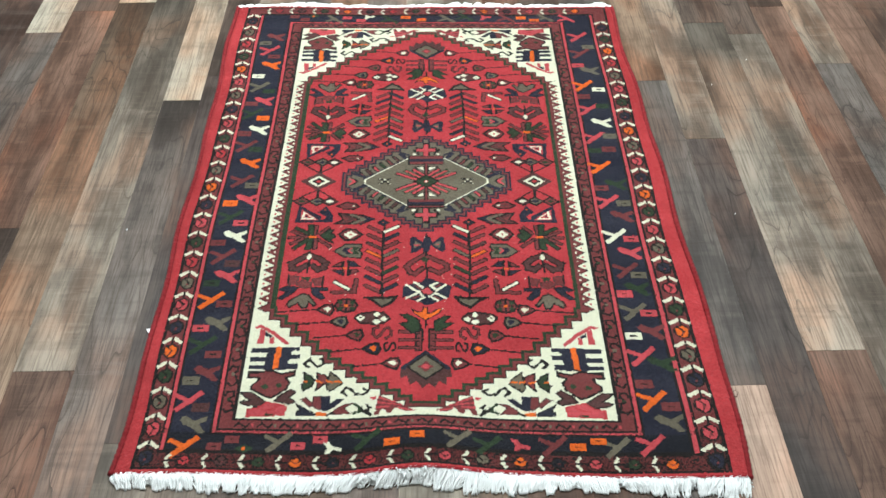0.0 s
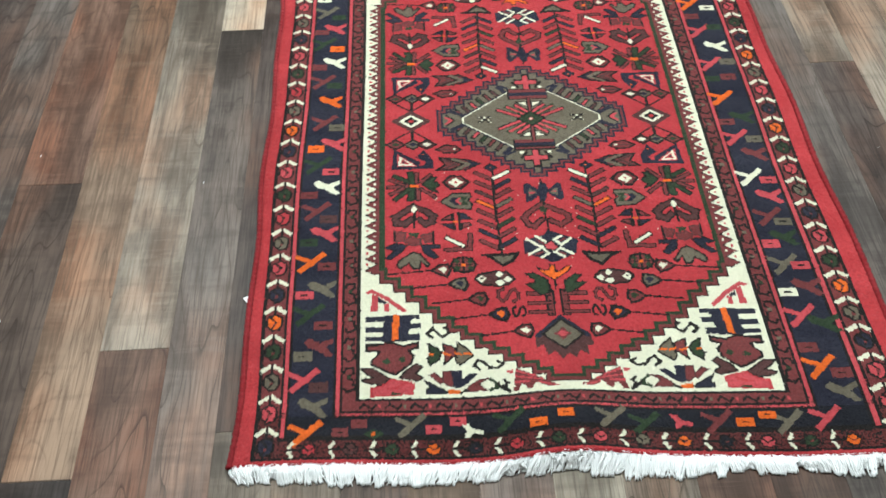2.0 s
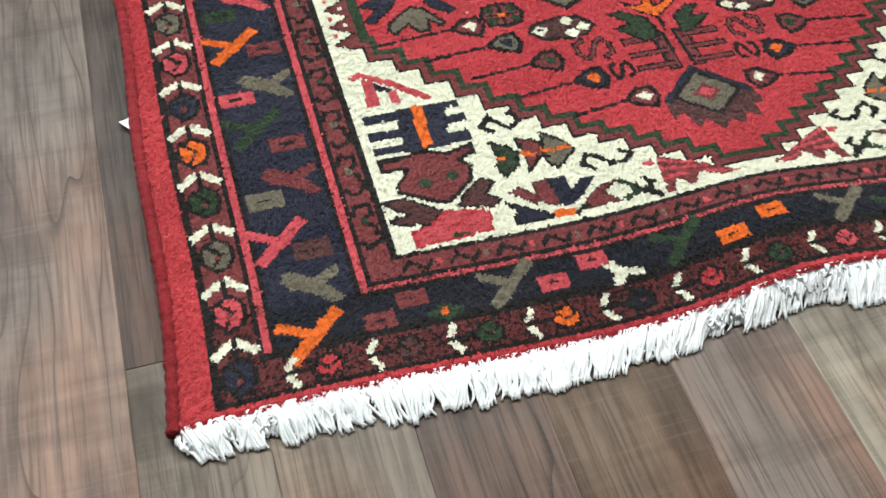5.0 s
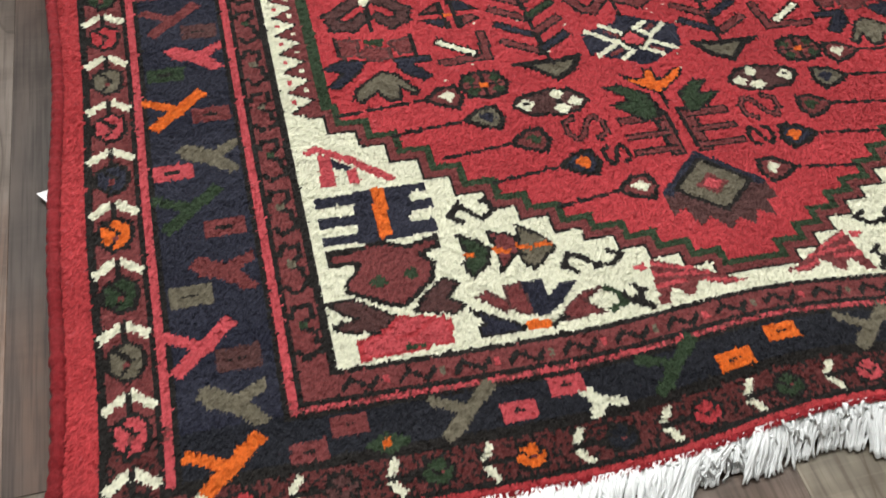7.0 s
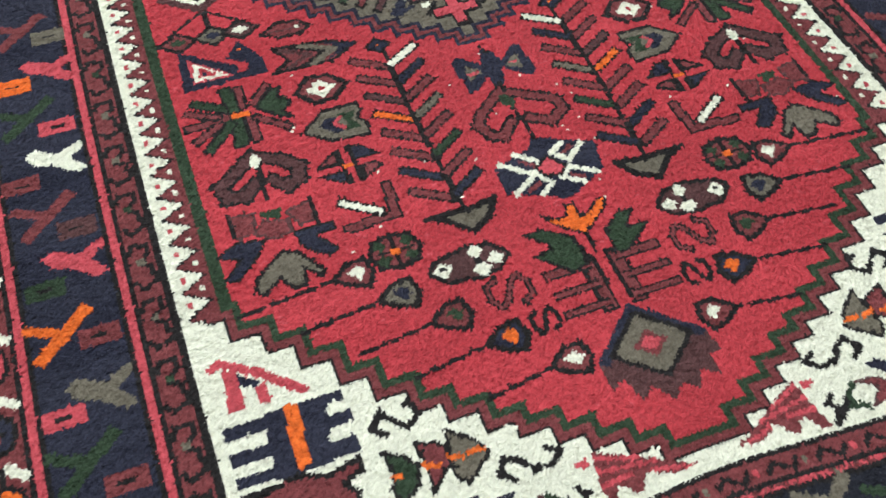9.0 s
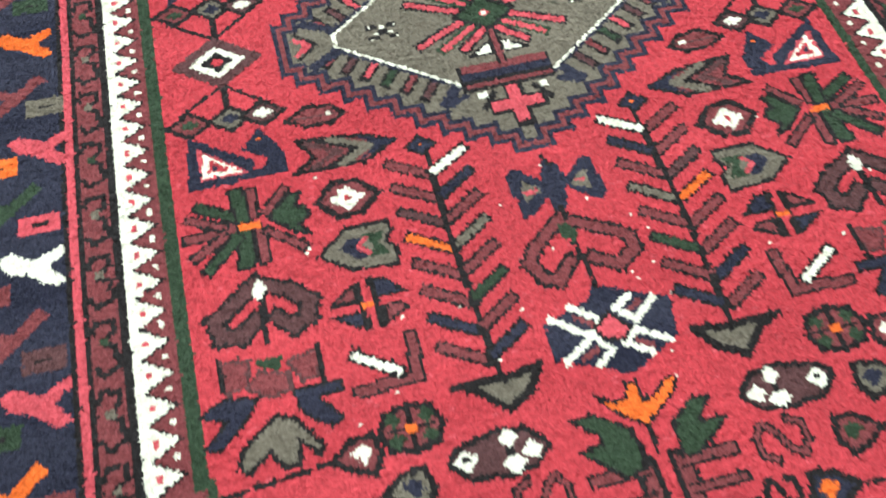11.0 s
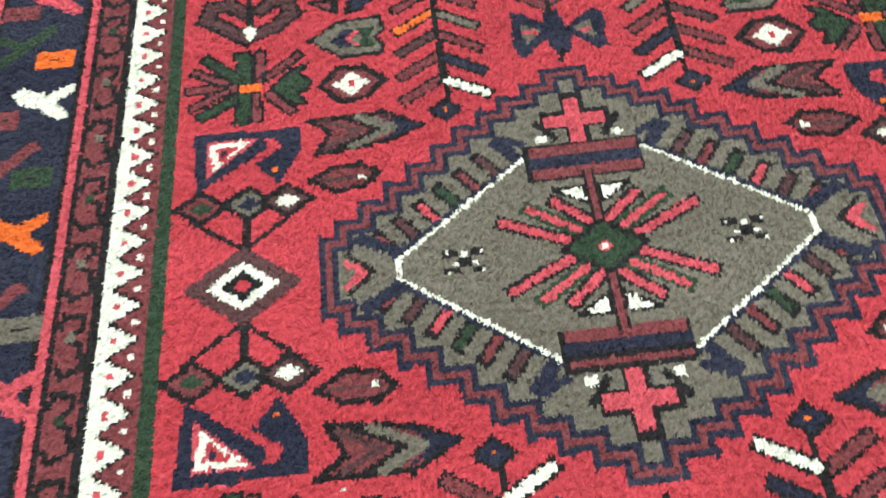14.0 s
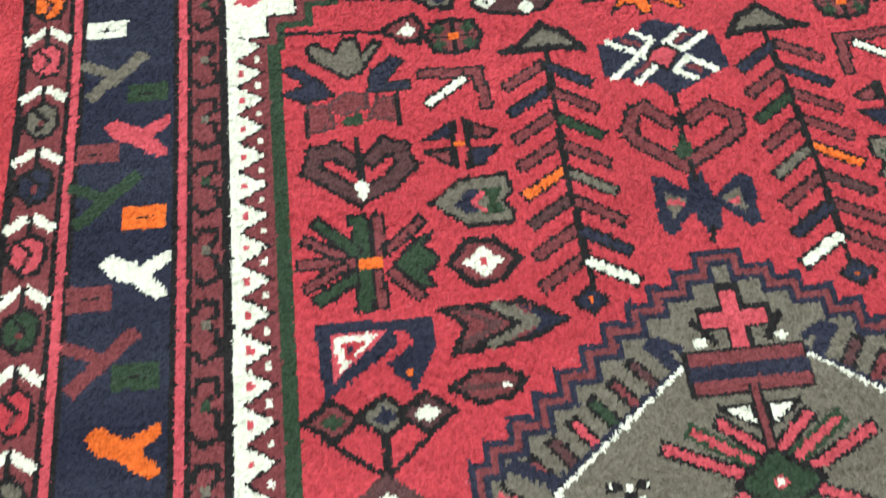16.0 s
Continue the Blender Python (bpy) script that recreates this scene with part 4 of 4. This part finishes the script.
def lie(a, b):
    """Where the knot at a, b (cm) lies in the room (m): a little askew, with soft waves and one ripple at the near end."""
    a, b = np.asarray(a, float), np.asarray(b, float)
    ripple = np.exp(-((a + 1.0) / 9.0) ** 2) * np.exp(-(((b + 70.4) / 15.0) ** 2))
    x = a - 0.020 * b + 0.35 * np.sin(b / 13.0) * (np.abs(a) / 50.4) ** 3 + 0.25 * np.sin(b / 5.1 + 1) * (np.abs(a) / 50.4) ** 8
    y = b + 1.1 * ripple + 0.25 * np.sin(a / 8.0) * (np.abs(b) / 70.4) ** 4
    z = 0.95 + 0.65 * ripple + 0.12 * np.sin(a / 9.0 + b / 17.0) + 0.15 * np.sin(a / 7.0 + 1.3) * (np.abs(b) / 70.4) ** 4
    rim = np.clip((np.abs(a) - 47.4) / 3.0, 0, 1.2)
    x = x + 0.95 * np.clip((a - 42.0) / 3.0, 0, 1) * np.clip((20.0 - b) / 60.0, 0, 1)
    west = np.interp(b, (-70, -60, -45, -28, 0, 25, 70), (0.2, 0.5, 0.9, 1.1, 0.8, 0.4, 0.1))
    east = np.interp(b, (-70, -55, -42, -13, 47, 70), (-0.4, 0.0, 0.5, 0.3, -1.0, -1.1))
    x = x + rim * np.where(a < 0, west, east)
    z = z - 0.45 * (np.maximum(0, np.abs(a) - 48.9) / 1.5) ** 2
    return x / 100, y / 100, z / 100


rug = tagged(new("rug"), "red hand-knotted wool rug with navy borders on a wooden floor", "rug")
ea = np.arange(W + 1) * KNOT - HALF_A
eb = np.arange(H + 1) * KNOT - HALF_B
ga, gb = np.meshgrid(ea, eb)
vx, vy, vz = lie(ga, gb)
vz = vz + rng.normal(0, 0.0005, vz.shape)
GRID = np.stack([vx, vy, vz], -1).reshape(-1, 3)
cell = np.arange(H * W)
row, colm = cell // W, cell % W
quads = np.stack([row * (W + 1) + colm, row * (W + 1) + colm + 1, (row + 1) * (W + 1) + colm + 1, (row + 1) * (W + 1) + colm], -1)
flat_art, flat_region = art.ravel(), region.ravel()
NAMES = {1: ("field", "red field strewn with small flowers, birds and trees"), 2: ("inner_border", "narrow maroon guard border with hooked scrolls"), 3: ("main_border", "navy border with small coloured birds"),
         4: ("outer_border", "maroon guard border of rosettes and ivory leaves inside a red rim"), 5: ("medallion", "grey stepped diamond medallion with an ivory line"),
         10: ("corner_spandrel", "ivory corner with navy and maroon figures"), 11: ("corner_spandrel", "ivory corner with navy and maroon figures"),
         12: ("corner_spandrel", "ivory corner with navy and maroon figures"), 13: ("corner_spandrel", "ivory corner with navy and maroon figures")}


def pile(name, mask, label):
    """The knots of one region: their faces, and on each a leaning tuft of yarn."""
    ids = np.nonzero(mask)[0]
    q = quads[ids]
    used, back = np.unique(q, return_inverse=True)
    v, f = GRID[used], back.reshape(-1, 4)
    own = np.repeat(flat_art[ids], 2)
    n = 2 * len(ids)
    mid = np.repeat(GRID[q].mean(1), 2, axis=0) + rng.normal(0, 0.0004, (n, 3)) * (1, 1, 0.3)
    turn = rng.normal(-0.35, 0.45, n)
    dx, dy = np.cos(turn), np.sin(turn)
    half, long = 0.0009, rng.uniform(0.0018, 0.0032, n)
    left = mid + np.stack([-dx * half, -dy * half, np.full(n, -0.0003)], -1)
    right = mid + np.stack([dx * half, dy * half, np.full(n, -0.0003)], -1)
    tip = mid + np.stack([dy * long, -dx * long, rng.uniform(0.0003, 0.0013, n)], -1)
    tv = np.stack([left, tip, right], 1).reshape(-1, 3)
    me = bpy.data.meshes.new(name)
    nv, nq = len(v), len(f)
    me.vertices.add(nv + 3 * n)
    me.vertices.foreach_set("co", np.concatenate([v, tv]).ravel())
    loops = np.concatenate([f.ravel(), nv + np.arange(3 * n)])
    me.loops.add(len(loops))
    me.loops.foreach_set("vertex_index", loops.astype(np.int32))
    me.polygons.add(nq + n)
    me.polygons.foreach_set("loop_start", np.concatenate([np.arange(nq) * 4, nq * 4 + np.arange(n) * 3]).astype(np.int32))
    for m in DYES:
        me.materials.append(m)
    me.update(calc_edges=True)
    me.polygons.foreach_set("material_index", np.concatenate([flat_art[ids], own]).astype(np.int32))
    me.update()
    ob = new(name, me)
    ob.parent = rug
    return tagged(ob, label)


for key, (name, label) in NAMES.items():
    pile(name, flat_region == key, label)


def tube(path, radius, sides, verts, faces):
    """A tapering strand through the points of path."""
    start = len(verts)
    n = len(path)
    for i, c in enumerate(path):
        d = (Vector(path[min(i + 1, n - 1)]) - Vector(path[max(i - 1, 0)])).normalized()
        u = d.orthogonal().normalized()
        w = d.cross(u)
        r = radius[i] if isinstance(radius, (list, tuple)) else radius
        for k in range(sides):
            t = 2 * math.pi * k / sides
            verts.append(tuple(Vector(c) + (u * math.cos(t) + w * math.sin(t)) * r))
    for i in range(n - 1):
        for k in range(sides):
            a, b = start + i * sides + k, start + i * sides + (k + 1) % sides
            faces.append((a, b, b + sides, a + sides))
    faces.append(tuple(start + k for k in reversed(range(sides))))
    faces.append(tuple(start + (n - 1) * sides + k for k in range(sides)))


# overcast binding along both long sides
for s in (-1, 1):
    bs = np.arange(-70.4, 70.41, 0.35)
    x, y, z = lie(np.full(bs.shape, s * 50.5), bs)
    r = 0.0052 + 0.0007 * np.sin(np.arange(len(bs)) * 2.1) + rng.normal(0, 0.0003, len(bs))
    v, f = [], []
    tube([(x[i], y[i], max(0.0062, z[i] - 0.0042)) for i in range(len(bs))], list(r), 8, v, f)
    mesh_object("side_binding", v, f, [BINDING], rug, "dark red overcast wool edge", smooth=True)

# white cotton fringe and the woven band it grows from
for s in (-1, 1):
    v, f = [], []
    clump, left = None, 0
    for k in range(1750):
        a = -50.3 + 100.6 * (k + random.uniform(-0.4, 0.4)) / 1749
        if left == 0:
            # strands hang together in locks of uneven length and lean
            left = random.randint(5, 22)
            clump = (random.gauss(0, 0.0045), random.uniform(0.78, 1.15) * (0.72 if random.random() < 0.14 else 1.0), random.uniform(0.0, 0.003))
        left -= 1
        x, y, z = (float(c) for c in lie(a, s * 70.4))
        length = random.uniform(0.026, 0.031) * clump[1] * (1.0 + 0.14 * math.sin(a / 6.0))
        lean = 0.010 * math.sin(a / 11.0 + s) - 0.005 + clump[0] + random.gauss(0, 0.0028)
        curl = random.gauss(0, 0.0026)
        kink, twist = random.gauss(0, 0.0008), random.uniform(0, 6.3)
        h = clump[2] + random.uniform(0.0, 0.0035)
        pts = []
        for i in range(8):
            u = i / 7
            pts.append((x + lean * u + curl * math.sin(3 * u) + kink * math.sin(9 * u + twist), y + s * (length * u - 0.003), max(0.0018, (z - 0.003) * (1 - u) ** 1.6 + h * math.sin(math.pi * min(1, u * 1.1)) * 0.8 + 0.0018)))
        tube(pts, [0.0013, 0.0014, 0.0013, 0.0013, 0.0013, 0.0012, 0.0011, 0.0008], 6, v, f)
    for k in range(900):
        a = random.uniform(-50.0, 50.0)
        x, y, z = (float(c) for c in lie(a, s * 70.4))
        run, up, off = random.uniform(-0.009, 0.009), random.uniform(0.0, 0.0015), random.uniform(0.000, 0.007)
        pts = []
        for i in range(5):
            u = i / 4
            d = off + 0.008 * u + 0.0015 * math.sin(7 * u + k)
            pts.append((x + run * u, y + s * d, max(0.0018, (z - 0.002) * (1 - min(1, d / 0.024)) ** 1.4 + 0.0015 + up)))
        tube(pts, [0.0009, 0.0012, 0.0012, 0.0011, 0.0008], 5, v, f)
    mesh_object("fringe", v, f, [COTTON], rug, "dense white cotton fringe", smooth=True)
    v, f = [], []
    n = 240
    for k in range(n + 1):
        a = -50.4 + 100.8 * k / n
        x, y, z = (float(c) for c in lie(a, s * 70.4))
        j = random.gauss(0, 0.0005)
        for dy, dz in ((-0.002, -0.004), (0.0, -0.0042), (0.002 + j, -0.006), (0.003 + j, -z + 0.0008)):
            v.append((x, y + s * dy, z + dz))
    for k in range(n):
        for i in range(3):
            q = (4 * k + i, 4 * k + i + 1, 4 * k + i + 5, 4 * k + i + 4)
            f.append(q if s < 0 else q[::-1])
    mesh_object("end_band", v, f, [COTTON], rug, "narrow white woven cotton band")

# a loose end of yarn at the rim
v, f = [], []
x, y, z = (float(c) for c in lie(50.8, -54.0))
tube([(x, y, 0.006), (x + 0.006, y + 0.003, 0.010), (x + 0.011, y, 0.006), (x + 0.008, y - 0.006, 0.003), (x + 0.002, y - 0.004, 0.002)], 0.0007, 5, v, f)
mesh_object("loose_yarn", v, f, [DYES[BROWN]], rug, "loose dark end of yarn", smooth=True)

# paper tag that shows from under the long side
tag = tagged(new("paper_tag"), "small white paper tag half under the rug's edge", "tag")
tag.matrix_basis = pose(-0.4885, -0.408, 0.0, 0, 0, 38)
v, f = [], []
for i in range(6):
    for j in range(2):
        u = i / 5
        v += [(-0.008 + 0.016 * u, -0.012 + 0.024 * j, 0.001 + 0.004 * (1 - u) ** 2), (-0.008 + 0.016 * u, -0.012 + 0.024 * j, 0.0004 + 0.004 * (1 - u) ** 2)]
for i in range(5):
    a = i * 4
    f += [(a, a + 4, a + 6, a + 2), (a + 1, a + 3, a + 7, a + 5), (a, a + 1, a + 5, a + 4), (a + 2, a + 6, a + 7, a + 3)]
f += [(0, 2, 3, 1), (20, 21, 23, 22)]
mesh_object("card", v, f, [CARD], tag)

# a few bits of lint on the boards
lint = tagged(new("lint"), "scattered tiny pale bits of lint on the floor", "lint", kind="stuff")
v, f = [], []
for k in range(9):
    s = random.choice((-1, 1))
    x, y = s * random.uniform(0.6, 1.1), random.uniform(-0.7, 0.7)
    q = random.uniform(0, 6.3)
    l = random.uniform(0.0008, 0.0018)
    tube([(x - l * math.cos(q), y - l * math.sin(q), 0.0008), (x, y + 0.0004, 0.0016), (x + l * math.cos(q), y + l * math.sin(q), 0.0008)], 0.0006, 5, v, f)
mesh_object("fluff", v, f, [COTTON], lint, smooth=True)

# ---- floor of smoked wood strips, last for its many pieces ----
floor = tagged(new("floor"), "smoked brown laminate floor of mixed wood strips", "floor", kind="structure")
mesh_object("underlay", *box_data(X0, X1, Y0, Y1, -0.06, -0.0035), [SUBFLOOR], floor, "dark joint between the strips")
TONE = {"f": (0.130, 0.108, 0.086), "l": (0.225, 0.196, 0.155), "t": (0.128, 0.088, 0.061), "r": (0.102, 0.060, 0.043), "b": (0.056, 0.040, 0.032), "g": (0.072, 0.061, 0.054), "m": (0.112, 0.090, 0.077), "d": (0.044, 0.034, 0.030), "p": (0.27, 0.185, 0.140)}
# left edge of each strip at y = 0, in cm; its known joints (cm); its tones from near to far
STRIPS = [
    (-155.0, (), ""), (-144.5, (), ""), (-134.0, (), ""), (-124.0, (-30, 52), "dbb"), (-113.5, (1.5,), "bd"), (-104.0, (-40, 59.4), "bgl"), (-94.5, (-13.6, 70), "brb"),
    (-83.0, (-71.2, 74.3), "dTl"), (-73.0, (-49.5, 76), "rFb"), (-62.2, (-100, 30.0), "tMl"), (-53.4, (-64.1, 40), "fdb"), (-44.6, (-95,), "ff"), (-34.8, (-104,), "gg"), (-25.4, (-98,), "tt"), (-15.3, (-110,), "gm"),
    (-4.8, (-90,), "gl"), (5.0, (-101,), "ff"), (15.4, (-96,), "rr"), (25.8, (-88,), "tb"), (36.4, (-99,), "dg"), (47.4, (-52.0, 38), "pgt"), (58.3, (-95, 15.7), "tdf"), (67.4, (-44.3, 64), "rFb"), (78.1, (-90, 58.6), "rfb"),
    (87.0, (-72, 72), "brb"), (96.2, (-70, 45.3), "rgf"), (105.3, (-50, 20), "tbr"), (115.0, (20,), "rb"), (125.0, (), ""), (134.5, (), ""), (144.5, (), ""), (154.5, (), ""),
]
mesh_rng = random.Random(11)
for (left, joints, tones), (right, _, _) in zip(STRIPS, STRIPS[1:]):
    cuts = [-150.0, *joints, 150.0]
    tones = tones or "".join(mesh_rng.choice("tbgdr") for _ in range(len(cuts) - 1))
    full = []
    for lo, hi, tone in zip(cuts, cuts[1:], tones):
        parts = max(1, round((hi - lo) / 105)) if not joints else 1
        for i in range(parts):
            full.append((lo + (hi - lo) * i / parts, lo + (hi - lo) * (i + 1) / parts, tone))
    for lo, hi, tone in full:
        cx, cy = (left + right) / 2, (lo + hi) / 2
        w, l = (right - left) / 200 - 0.0001, (hi - lo) / 200 - 0.0001
        ob = mesh_object("plank", *box_data(-w, w, -l, l, -0.004, 0.0, 0.0002), [LAMINATE], floor)
        ob.matrix_basis = pose((cx - 0.028 * cy) / 100, cy / 100, 0, 0, 0, math.degrees(0.028))
        k = mesh_rng.uniform(0.9, 1.1)
        ob.color = (*(c * k for c in TONE[tone.lower()]), 0.5 if tone.isupper() else 1.0)
# boards that nobody sees closely, one sheet out to the walls
v, f = [], []
for x0, x1, y0, y1 in ((X0, X1, 1.49, Y1), (X0, X1, Y0, -1.49), (X0, -1.50, -1.49, 1.49), (1.49, X1, -1.49, 1.49)):
    bv, bf = box_data(x0, x1, y0, y1, -0.004, -0.0006)
    f += [tuple(i + len(v) for i in q) for q in bf]
    v += bv
rest = tagged(mesh_object("plank_surround", v, f, [LAMINATE], floor), "laminate running on to the walls", kind="stuff")
rest.color = (0.08, 0.058, 0.044, 1)
